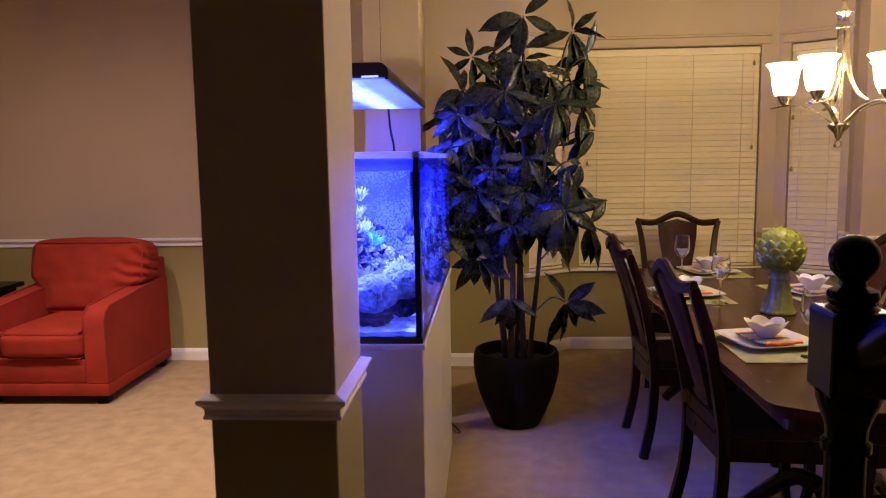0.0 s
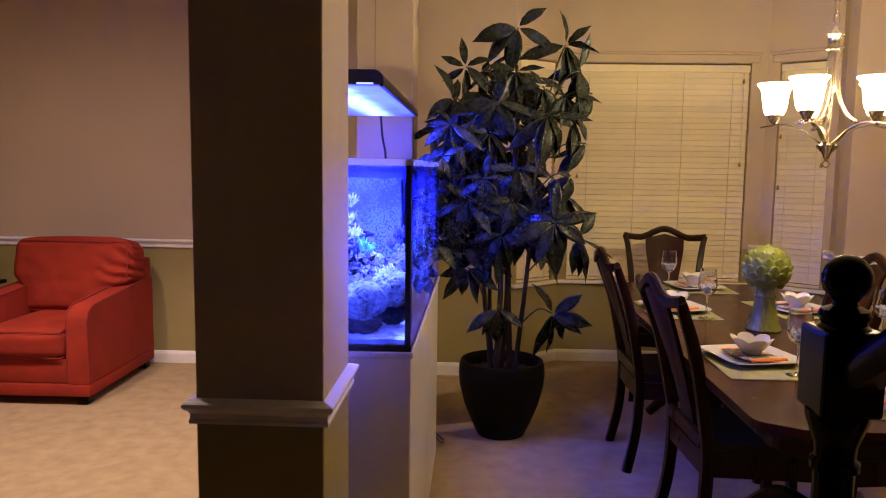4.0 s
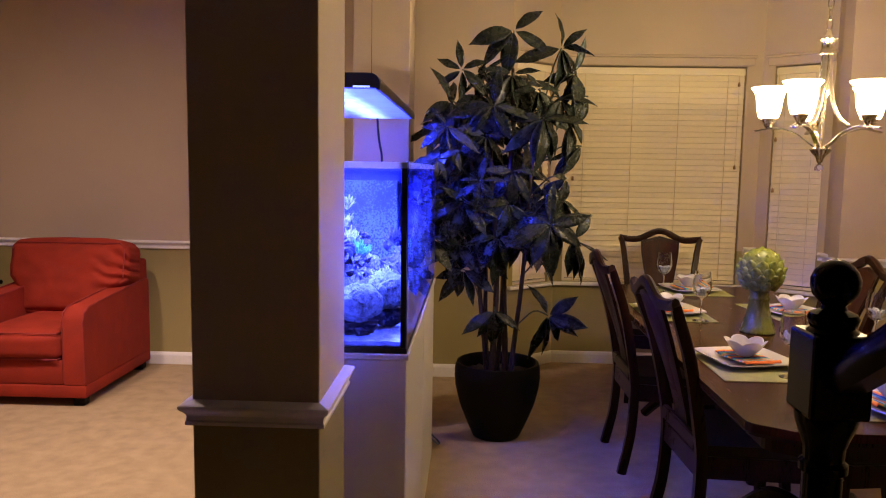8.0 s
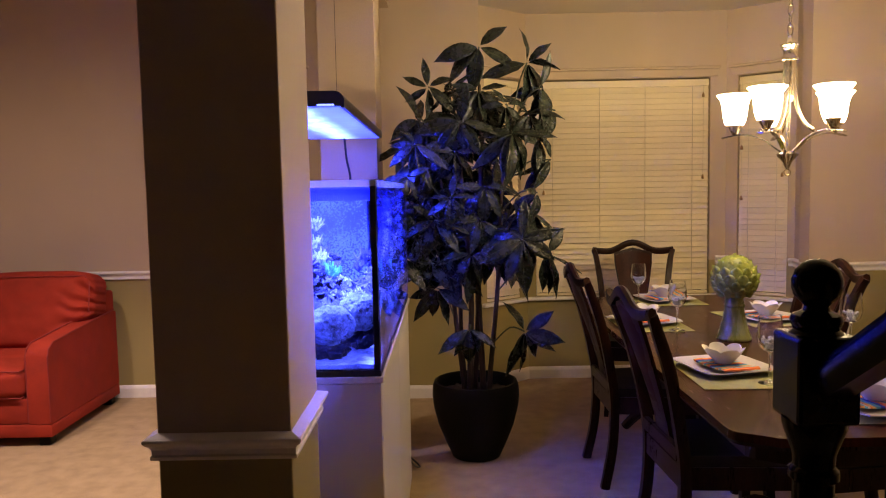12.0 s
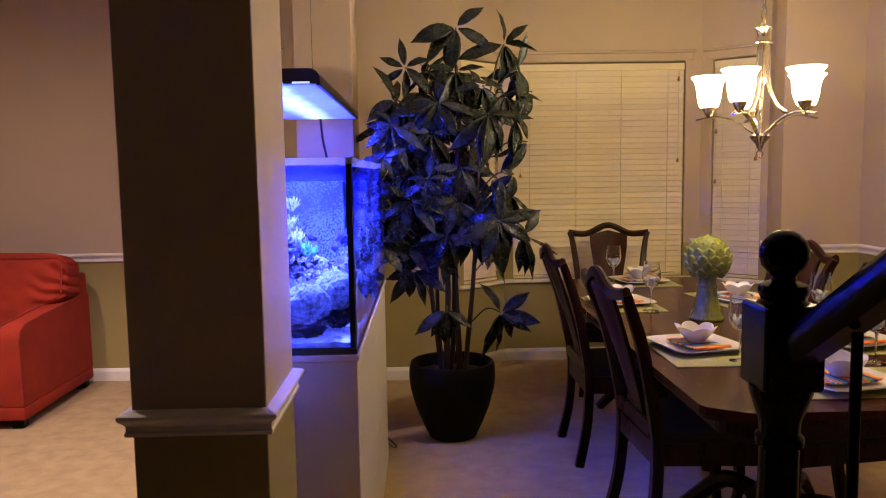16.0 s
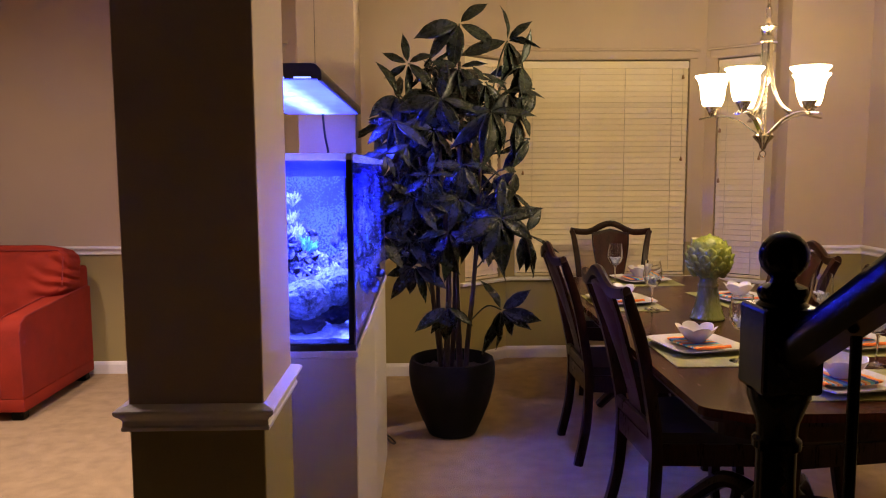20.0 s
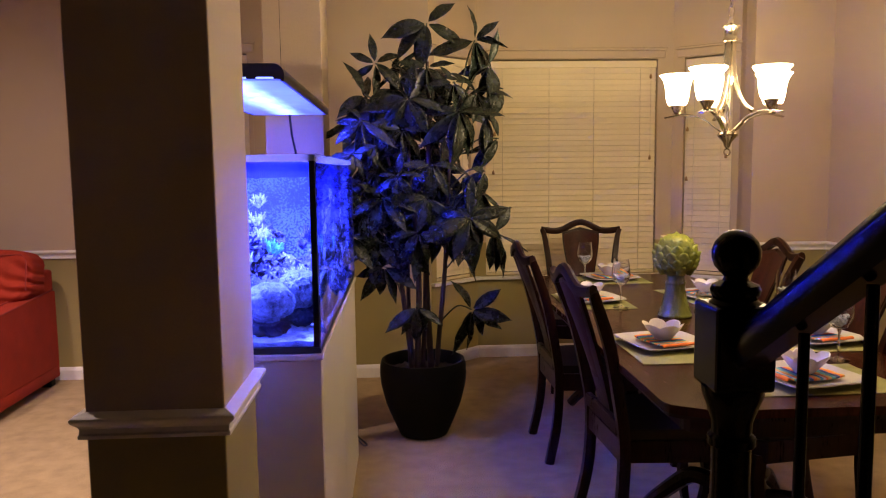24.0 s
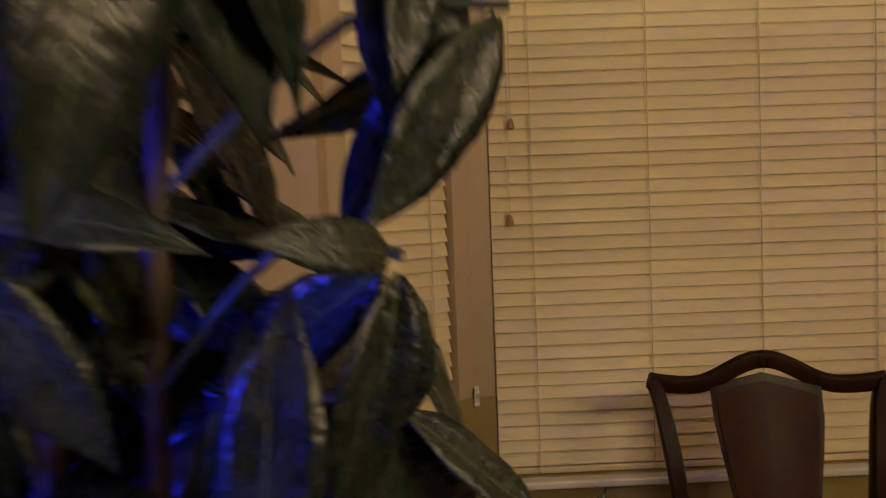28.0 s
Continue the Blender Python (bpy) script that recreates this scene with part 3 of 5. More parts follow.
def outlet(m):
    o = empty("wall_outlet", m, "ivory electrical outlet cover on the olive wall", "outlet")
    part("cover", boxm(-0.035, 0.035, -0.006, 0.0, -0.057, 0.057, bevel=0.003), M_PLASTIC, o)
    for z in (-0.02, 0.02):
        part("socket", boxm(-0.014, 0.014, -0.0085, -0.0062, z - 0.012, z + 0.012, bevel=0.002), M_PLASTIC, o)


outlet(pose(2.98, BACK_R, 0.45))


# ---- staircase by the hall ----
def stairs():
    x0, x1 = 0.90, 1.858
    s = empty("staircase", pose(0, 0, 0), "carpeted staircase rising past the hall", "stairs", kind="structure")
    for i in range(12):
        y = 1.12 - i * 0.26
        part("step", boxm(x0, x1, y - 0.26, y, 0, 0.18 * (i + 1), bevel=0.008), M_CARPET, s)
    return s


stairs()
NX, NY = 0.821, 1.165


def balustrade():
    """Black newel with a ball finial and a handrail that climbs towards the hall."""
    b = empty("stair_balustrade", pose(NX, NY, -0.018), "black painted newel post, handrail and thin balusters of a staircase", "balustrade")
    w = 0.043
    part("newel_shaft", lathem([(0.042, 0.0), (0.042, 0.30), (0.030, 0.32), (0.034, 0.36), (0.026, 0.40), (0.027, 0.60), (0.029, 0.80), (0.029, 0.95),
                                (0.028, 1.00), (0.028, 1.05), (0.034, 1.055), (0.034, 1.066), (0.028, 1.072), (0.029, 1.09), (0.036, 1.11), (0.043, 1.13), (0.044, 1.142)], 24), M_BLACKWOOD, b, smooth=True)
    part("newel_block", boxm(-w, w, -w, w, 1.14, 1.262, bevel=0.006, seg=2), M_BLACKWOOD, b)
    part("finial", lathem([(0.036, 1.262), (0.030, 1.268), (0.033, 1.274), (0.035, 1.281), (0.032, 1.288), (0.018, 1.294), (0.016, 1.300), (0.022, 1.306), (0.030, 1.315),
                           (0.0335, 1.327), (0.0335, 1.338), (0.029, 1.350), (0.020, 1.360), (0.010, 1.365), (0.002, 1.366)], 28), M_BLACKWOOD, b, "black ball finial", True)
    prof = [(-0.018, -0.026), (-0.023, -0.012), (-0.026, 0.004), (-0.020, 0.020), (-0.008, 0.027), (0.008, 0.027), (0.020, 0.020), (0.026, 0.004), (0.023, -0.012), (0.018, -0.026)]
    bm = bmesh.new()
    slope = 0.62
    pts = [(0, -w, 1.205), (0, -0.10, 1.240)] + [(0, -0.10 - k * 0.26, 1.240 + k * 0.26 * slope) for k in (1, 2, 4, 7, 10)]
    sweep(bm, pts, prof)
    part("handrail", bm, M_BLACKWOOD, b, "black moulded handrail", True)
    for i in range(20):
        y = -0.186 - i * 0.125
        zt = 1.240 + (-0.10 - y) * slope - 0.036
        zb = 0.18 * (int((-y + 0.045) / 0.26) + 1)
        part("baluster", lathem([(0.0095, zb), (0.0095, zb + 0.2), (0.007, zb + 0.24), (0.0085, (zb + zt) / 2), (0.0065, zt)], 10, (0, y)), M_BLACKWOOD, b, smooth=True)


balustrade()
structure("stair_stringer", platem([(1.2, 0.0), (1.2, 0.2), (-2.2, 2.55), (-2.2, 0.0)], 0, NX - 0.02, NX + 0.06), M_TRIM, "white painted stair stringer")

# ---- aquarium ----
TX0, TX1, TY0, TY1, TZ0, TZ1 = -0.505, 0.110, 2.272, 3.858, 0.915, 1.488


def aquarium_cabinet():
    c = empty("aquarium_cabinet", pose((TX0 + TX1) / 2, (TY0 + TY1) / 2, 0), "tall white laminate aquarium cabinet", "cabinet")
    w, d = (TX1 - TX0) / 2, (TY1 - TY0) / 2
    part("body", boxm(-w + 0.016, w - 0.016, -d + 0.016, d - 0.016, 0.0, TZ0 - 0.02), M_STAND, c)
    part("top_board", boxm(-w - 0.007, w + 0.007, -d - 0.007, d + 0.007, TZ0 - 0.018, TZ0, bevel=0.002), M_STAND, c)
    for s in (-1, 1):
        part("end_panel", boxm(-w + 0.001, w - 0.001, s * d - (0.016 if s > 0 else 0), s * d + (0 if s > 0 else 0.016), 0.0, TZ0 - 0.02, bevel=0.0015), M_STAND, c)
        x = s * w - (0.016 if s > 0 else 0)
        for a, b in ((-d + 0.018, -0.0015), (0.0015, d - 0.018)):
            part("door", boxm(x, x + 0.016, a, b, 0.0, TZ0 - 0.022, bevel=0.0015), M_STAND, c, "plain white door")


def aquarium():
    a = empty("aquarium", pose(0, 0, 0), "large rimless glass reef aquarium glowing blue", "aquarium")
    g = 0.012
    part("bottom_pane", boxm(TX0, TX1, TY0, TY1, TZ0 + 0.001, TZ0 + 0.018), M_SILICONE, a, "black bottom plate")
    panes = [(TX0, TX1, TY0, TY0 + 0.002), (TX1 - 0.002, TX1, TY0 + 0.004, TY1 - 0.02)]
    for x0, x1, y0, y1 in panes:
        part("glass_pane", boxm(x0, x1, y0, y1, TZ0 + 0.019, TZ1), M_PANE, a)
    # The living room side is an opaque deep blue sheet.
    part("blue_side_pane", boxm(TX0, TX0 + 0.003, TY0 + 0.004, TY1 - 0.02, TZ0 + 0.019, TZ1), M_BLUE_SIDE, a, "opaque deep blue side pane")
    part("back_panel", boxm(TX0, TX1, TY1 - 0.018, TY1, TZ0 + 0.019, TZ1), M_BACK, a, "plain deep blue end panel")
    for x0, x1 in ((TX1 - 0.020, TX1 - 0.0035), (TX0 + 0.0035, TX0 + 0.020)):
        part("corner_seam", boxm(x0, x1, TY0 + 0.0035, TY0 + 0.020, TZ0 + 0.019, TZ1 - 0.002), M_SILICONE, a, "black silicone corner seam")
        part("corner_seam", boxm(x0, x1, TY1 - 0.036, TY1 - 0.0195, TZ0 + 0.019, TZ1 - 0.002), M_SILICONE, a, "black silicone corner seam")
    part("overflow_box", boxm(-0.34, -0.03, TY1 - 0.13, TY1 - 0.022, TZ0 + 0.019, TZ1 - 0.075, bevel=0.004), M_SPECK, a, "speckled blue overflow box")
    for i in range(34):
        x = -0.334 + 0.009 * i
        part("weir_tooth", boxm(x, x + 0.005, TY1 - 0.128, TY1 - 0.122, TZ1 - 0.075, TZ1 - 0.050), M_BACK, a)
    for x0, x1, y0, y1 in ((TX0 + 0.003, TX1 - 0.003, TY0 + 0.003, TY0 + 0.05), (TX1 - 0.05, TX1 - 0.003, TY0 + 0.052, TY1 - 0.04), (TX0 + 0.003, TX0 + 0.05, TY0 + 0.052, TY1 - 0.04)):
        part("top_brace", boxm(x0, x1, y0, y1, TZ1 - 0.022, TZ1 - 0.002, bevel=0.002), M_BRACE, a, "frosted bracing strip round the rim")
    b = boxm(TX0 + 0.004, TX1 - 0.004, TY0 + 0.004, TY1 - 0.0195, TZ0 + 0.0195, TZ1 - 0.028)
    part("water", b, M_WATER, a, "sea water, tinted blue for its scattered light").visible_shadow = False


def lumpy(bm, c, r, seed, amp=0.25, freq=3.0, sub=3, flat=1.0):
    r0 = bmesh.ops.create_icosphere(bm, subdivisions=sub, radius=1.0)
    for v in r0["verts"]:
        d = v.co.normalized()
        k = 1 + amp * noise.noise(d * freq + Vector((seed, seed * 1.7, 0))) + amp * 0.4 * noise.noise(d * freq * 3 + Vector((0, seed, 3)))
        v.co = Vector(c) + Vector((d.x * r * k, d.y * r * k, d.z * r * k * flat))


def reef():
    """Rocks, corals and sand inside the tank."""
    rng = random.Random(5)
    zf = TZ0 + 0.0195
    bm = bmesh.new()
    nx, ny = 40, 100
    vs = [[bm.verts.new((TX0 + 0.009 + (TX1 - TX0 - 0.018) * i / nx, TY0 + 0.008 + (TY1 - TY0 - 0.05) * j / ny,
                         zf + 0.016 + 0.008 * noise.noise(Vector((i * 0.5, j * 0.5, 2))) + 0.006 * noise.noise(Vector((i * 2.1, j * 2.3, 5))))) for i in range(nx + 1)] for j in range(ny + 1)]
    for j in range(ny):
        for i in range(nx):
            bm.faces.new((vs[j][i], vs[j][i + 1], vs[j + 1][i + 1], vs[j + 1][i]))
    r = bmesh.ops.extrude_face_region(bm, geom=bm.faces[:])
    for v in [g for g in r["geom"] if isinstance(g, bmesh.types.BMVert)]:
        v.co.z = zf + 0.001
    tagged(mesh_ob("sand_bed", bm, M_SAND, True), "pale sand bed on the aquarium floor", "sand", kind="stuff")
    def mound(x, y):
        """Height of the reef over the sand: a high ridge along the far side, a second one at the end, low before both."""
        def ease(t):
            t = max(0.0, min(1.0, t))
            return t * t * (3 - 2 * t)
        ridge = (0.07 + 0.30 * ease((y - 2.60) / 0.34)) * (0.22 + 0.78 * ease((-0.04 - x) / 0.20))
        return max(ridge * 0.86, 0.20 * math.exp(-((y - 3.56) / 0.13) ** 2 - ((x + 0.02) / 0.10) ** 2))

    heads = ((-0.050, 2.405, 0.074, 0.098, 0.86), (0.030, 2.535, 0.068, 0.122, 0.92), (-0.225, 2.455, 0.080, 0.105, 0.86), (-0.35, 2.62, 0.085, 0.12, 0.9), (0.045, 2.80, 0.052, 0.075, 1.2),
             (0.02, 3.05, 0.045, 0.07, 1.0))
    for i, (x, y, r, up, fl) in enumerate(heads):
        bm = bmesh.new()
        c = Vector((x, y, zf + 0.014 + up))
        lumpy(bm, c, r, i * 3.1, 0.06, 2.0, 5, fl)
        for v in bm.verts:
            d = (v.co - c).normalized()
            k = abs(noise.noise(Vector((v.co.x * 95, v.co.y * 95 + i, v.co.z * 70)))) + 0.6 * abs(noise.noise(v.co * 230))
            v.co += d * (0.004 - 0.009 * k)
            if v.co.z < c.z - r * 0.45:
                v.co.xy = c.xy + (v.co.xy - c.xy) * 0.82
            v.co.z = max(v.co.z, zf + 0.004)
        tagged(mesh_ob("brain_coral", bm, M_BRAIN, True), "rounded blue-grey ridged coral head on the sand", "coral", "reef corals")
        bm = bmesh.new()
        lumpy(bm, (x, y + 0.01, zf + 0.03 + (up - r) * 0.6), r * 0.74, i + 40.0, 0.35, 3.0, 4, 0.75)
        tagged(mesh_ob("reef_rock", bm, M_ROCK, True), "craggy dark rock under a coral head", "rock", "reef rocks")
    for i in range(30):
        y = 2.66 + 1.0 * (i + rng.random()) / 30
        x = rng.uniform(-0.42, 0.03)
        h = mound(x, y) * rng.uniform(0.45, 0.92)
        r = rng.uniform(0.05, 0.095)
        bm = bmesh.new()
        c = Vector((x, y, zf + 0.02 + max(0.02, h - r * 0.8)))
        lumpy(bm, c, r, i * 1.3 + 9, 0.5, 3.2, 4, rng.uniform(0.8, 1.25))
        for v in bm.verts:
            v.co += (v.co - c).normalized() * (0.014 * noise.noise(v.co * 45) + 0.006 * noise.noise(v.co * 130))
            v.co.x = max(TX0 + 0.02, min(TX1 - 0.02, v.co.x))
        spots = [v.co.copy() for v in bm.verts if v.co.z > c.z - r * 0.5]
        rock = tagged(mesh_ob("reef_rock", bm, M_ROCK, True), "craggy dark reef rock grown over with dark lavender polyps", "rock", "reef rocks")
        bm = bmesh.new()
        for q in rng.sample(spots, min(len(spots), 260)):
            rr = rng.uniform(0.002, 0.0055)
            bmesh.ops.create_icosphere(bm, subdivisions=1, radius=rr, matrix=pose(q.x, q.y, q.z, rng.uniform(-50, 50), rng.uniform(-50, 50), rng.uniform(0, 360)) @ Matrix.Diagonal((rng.uniform(0.5, 1.0), rng.uniform(0.6, 1.5), rng.uniform(0.8, 2.0), 1)))
        tagged(part("polyps", bm, M_LAVENDER, rock, "dark lavender coral polyps", True), kind="stuff")
    # frilled soft corals: rosettes of small curled lobes
    for i in range(34):
        y, x = rng.uniform(2.64, 3.68), rng.uniform(-0.42, 0.06)
        z = zf + 0.03 + mound(x, y) * rng.uniform(0.45, 0.98)
        size = rng.uniform(0.026, 0.048)
        bm = bmesh.new()
        for k in range(rng.randint(34, 52)):
            d = Vector((rng.gauss(0, 1), rng.gauss(0, 1), rng.gauss(0.35, 0.8))).normalized()
            side = d.cross(Vector((rng.uniform(-1, 1), rng.uniform(-1, 1), 0.3))).normalized() * rng.uniform(0.005, 0.010)
            p = Vector((x, y, z)) + d * size * rng.uniform(0.35, 0.6)
            q = Vector((x, y, z)) + d * size * rng.uniform(0.85, 1.15)
            lift = d.cross(side).normalized() * 0.006
            rows = [[bm.verts.new(p - side * 0.4), bm.verts.new(p + lift * 0.3), bm.verts.new(p + side * 0.4)],
                    [bm.verts.new(p.lerp(q, 0.6) - side), bm.verts.new(p.lerp(q, 0.6) + lift), bm.verts.new(p.lerp(q, 0.6) + side)],
                    [bm.verts.new(q - side * 1.2 - lift), bm.verts.new(q), bm.verts.new(q + side * 1.2 - lift)]]
            for e, f in zip(rows, rows[1:]):
                for j in range(2):
                    bm.faces.new((e[j], e[j + 1], f[j + 1], f[j]))
        r = bmesh.ops.extrude_face_region(bm, geom=bm.faces[:])
        for g in r["geom"]:
            if isinstance(g, bmesh.types.BMVert):
                g.co += Vector((0.0012, 0.0012, -0.0012))
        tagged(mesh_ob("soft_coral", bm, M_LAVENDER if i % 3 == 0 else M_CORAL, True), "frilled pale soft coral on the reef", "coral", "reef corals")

    def branches(x, y, z, hgt, count, thick, material, label):
        bm = bmesh.new()
        for k in range(count):
            a, t = rng.uniform(0, 6.28), rng.uniform(0.1, 1.0)
            d = Vector((math.cos(a) * t, math.sin(a) * t, rng.uniform(0.5, 1.2))).normalized()
            l = hgt * rng.uniform(0.6, 1.1)
            p0 = Vector((x, y, z - 0.02))
            sweep(bm, [p0, p0 + d * l * 0.6, p0 + d * l + Vector((0, 0, l * 0.25))], circle(thick, 6), up=(0.3, 0.2, 1), scale=[1.0, 0.95, 0.6])
            e = p0 + d * l * 0.6
            for n in range(3):
                dd = (d + Vector((rng.uniform(-1, 1), rng.uniform(-1, 1), rng.uniform(-0.2, 0.8)))).normalized()
                sweep(bm, [e, e + dd * l * 0.4], circle(thick * 0.8, 5), up=(0.3, 0.2, 1), scale=[1.0, 0.6])
        tagged(mesh_ob("branching_coral", bm, material), label, "coral", "reef corals")
    for i in range(40):
        y, x = rng.uniform(2.66, 3.66), rng.uniform(-0.42, 0.05)
        branches(x, y, zf + 0.05 + mound(x, y) * rng.uniform(0.6, 1.06), rng.uniform(0.03, 0.065), rng.randint(14, 22), rng.uniform(0.0032, 0.005), M_CORAL if i % 4 else M_LAVENDER,
                 "pale branching coral on the reef")
    for x, y, z in ((-0.25, 2.80, 0.24), (-0.12, 3.05, 0.22)):
        branches(x, y, zf + z, 0.055, 26, 0.005, M_TEAL, "teal finger coral on the reef")


def aquarium_light():
    x0, x1, y0, y1, z = -0.395, -0.012, 2.56, 4.02, 1.722
    l = empty("aquarium_light", pose((x0 + x1) / 2, (y0 + y1) / 2, z), "long black LED aquarium light hung over the tank, glowing blue", "light fixture")
    w, d = (x1 - x0) / 2, (y1 - y0) / 2
    arc = [(0.034 - 0.034 * math.cos(k * math.pi / 12), 0.020 + 0.034 * math.sin(k * math.pi / 12)) for k in range(7)]
    prof = [(-w, 0.0)] + [(-w + p, q) for p, q in arc] + [(w - p, q) for p, q in arc[::-1]] + [(w, 0.0), (w - 0.012, 0.0), (w - 0.012, 0.006), (-w + 0.012, 0.006), (-w + 0.012, 0.0)]
    part("housing", platem(prof, 1, -d, d), M_HOUSING, l)
    part("diffuser", boxm(-w + 0.014, w - 0.014, -d + 0.004, d - 0.004, 0.001, 0.005), M_LED, l, "glowing blue-white diffuser")
    for i in range(6):
        y = -d + 0.03 + i * (2 * d - 0.45) / 5
        s = bpy.data.lights.new("led_spot_lamp", "SPOT")
        s.energy, s.color, s.shadow_soft_size, s.spot_size, s.spot_blend = LED_SPOT, (0.095, 0.125, 1.0), 0.03, radians(110), 1.0
        new("led_spot_lamp", s).location = ((x0 + x1) / 2, (y0 + y1) / 2 + y, z - 0.006)
    # added spot aimed at the plant, stands in for blue spill over the rim
    s = bpy.data.lights.new("led_spot_lamp", "SPOT")
    s.energy, s.color, s.shadow_soft_size, s.spot_size, s.spot_blend = LED_SPOT * 0.20, (0.02, 0.028, 1.0), 0.03, radians(56), 1.0
    new("led_spot_lamp", s).matrix_world = look((x1 - 0.03, 3.55, z - 0.008), (0.27, 3.98, 1.50))
    for i in range(4):
        part("vent_light", boxm(-w + 0.04 + i * 0.085, -w + 0.095 + i * 0.085, -d - 0.002, -d - 0.0005, 0.006, 0.012), M_VENT, l, "glowing vent slot")
    for x, y in ((0.0, -d + 0.25), (0.0, d - 0.25)):
        part("hanging_wire", tube([(x, y, 0.05), (x, y, 2.68 - z)], 0.0012, 5), M_HOUSING, l, "thin steel hanging wire")
    part("power_cable", tube(smooth_path([(0.0, d - 0.03, 0.03), (0.008, d - 0.02, -0.10), (0.026, d - 0.03, -0.20), (0.022, d - 0.06, -0.30)]), 0.006, 8), M_HOUSING, l,
         "black power cable", True)


aquarium_cabinet()
aquarium()
reef()
aquarium_light()


def power_cord():
    pts = smooth_path([(0.105, 3.80, 0.12), (0.15, 3.86, 0.05), (0.12, 3.98, 0.008), (0.06, 4.2, 0.008), (0.02, 4.6, 0.008), (0.0, 5.21, 0.02)], 6)
    ob = mesh_ob("power_cord", tube(pts, 0.0045, 6), M_SILICONE, True)
    tagged(ob, "black power cord trailing from the cabinet along the carpet", "cord")


power_cord()

# ---- potted plant ----
PX, PY = 0.452, 4.15


def leaflet_mesh(seed, droop, wide):
    """One leaflet of unit length: egg-shaped with a drawn-out tip, folded along its rib."""
    shape = ((0, 0.02), (0.07, 0.33), (0.18, 0.70), (0.32, 0.90), (0.46, 1.0), (0.60, 0.93), (0.73, 0.71), (0.83, 0.44), (0.91, 0.21), (0.96, 0.09), (1.0, 0.01))
    bm = bmesh.new()
    rows = []
    for t, f in shape:
        w = wide * f
        row = []
        for k, s in enumerate((-1.0, -0.55, 0.0, 0.55, 1.0)):
            rip = 0.016 * math.sin(t * 13 + seed * 2 + k * 1.3) * abs(s) * f
            row.append(bm.verts.new((t * (1 - 0.25 * droop * t), s * w + 0.05 * math.sin(seed * 1.7) * t * t, -droop * t * t + 0.42 * w * abs(s) - 0.26 * w * s * s + rip - (0.010 if s == 0 else 0))))
        rows.append(row)
    for a, b in zip(rows, rows[1:]):
        for k in range(4):
            bm.faces.new((a[k], a[k + 1], b[k + 1], b[k]))
    me = bpy.data.meshes.new("leaflet")
    bmesh.ops.recalc_face_normals(bm, faces=bm.faces)
    if bm.faces[0].normal.z < 0:
        bmesh.ops.reverse_faces(bm, faces=bm.faces)
    r = bmesh.ops.extrude_face_region(bm, geom=bm.faces[:])
    for v in [g for g in r["geom"] if isinstance(g, bmesh.types.BMVert)]:
        v.co.z -= 0.006
    bm.to_mesh(me), bm.free()
    me.polygons.foreach_set("use_smooth", [True] * len(me.polygons))
    me.materials.append(M_LEAF)
    return me


LEAFLETS = [leaflet_mesh(1, 0.22, 0.160), leaflet_mesh(2, 0.32, 0.175), leaflet_mesh(3, 0.10, 0.150), leaflet_mesh(4, 0.42, 0.165), leaflet_mesh(5, 0.02, 0.165)]


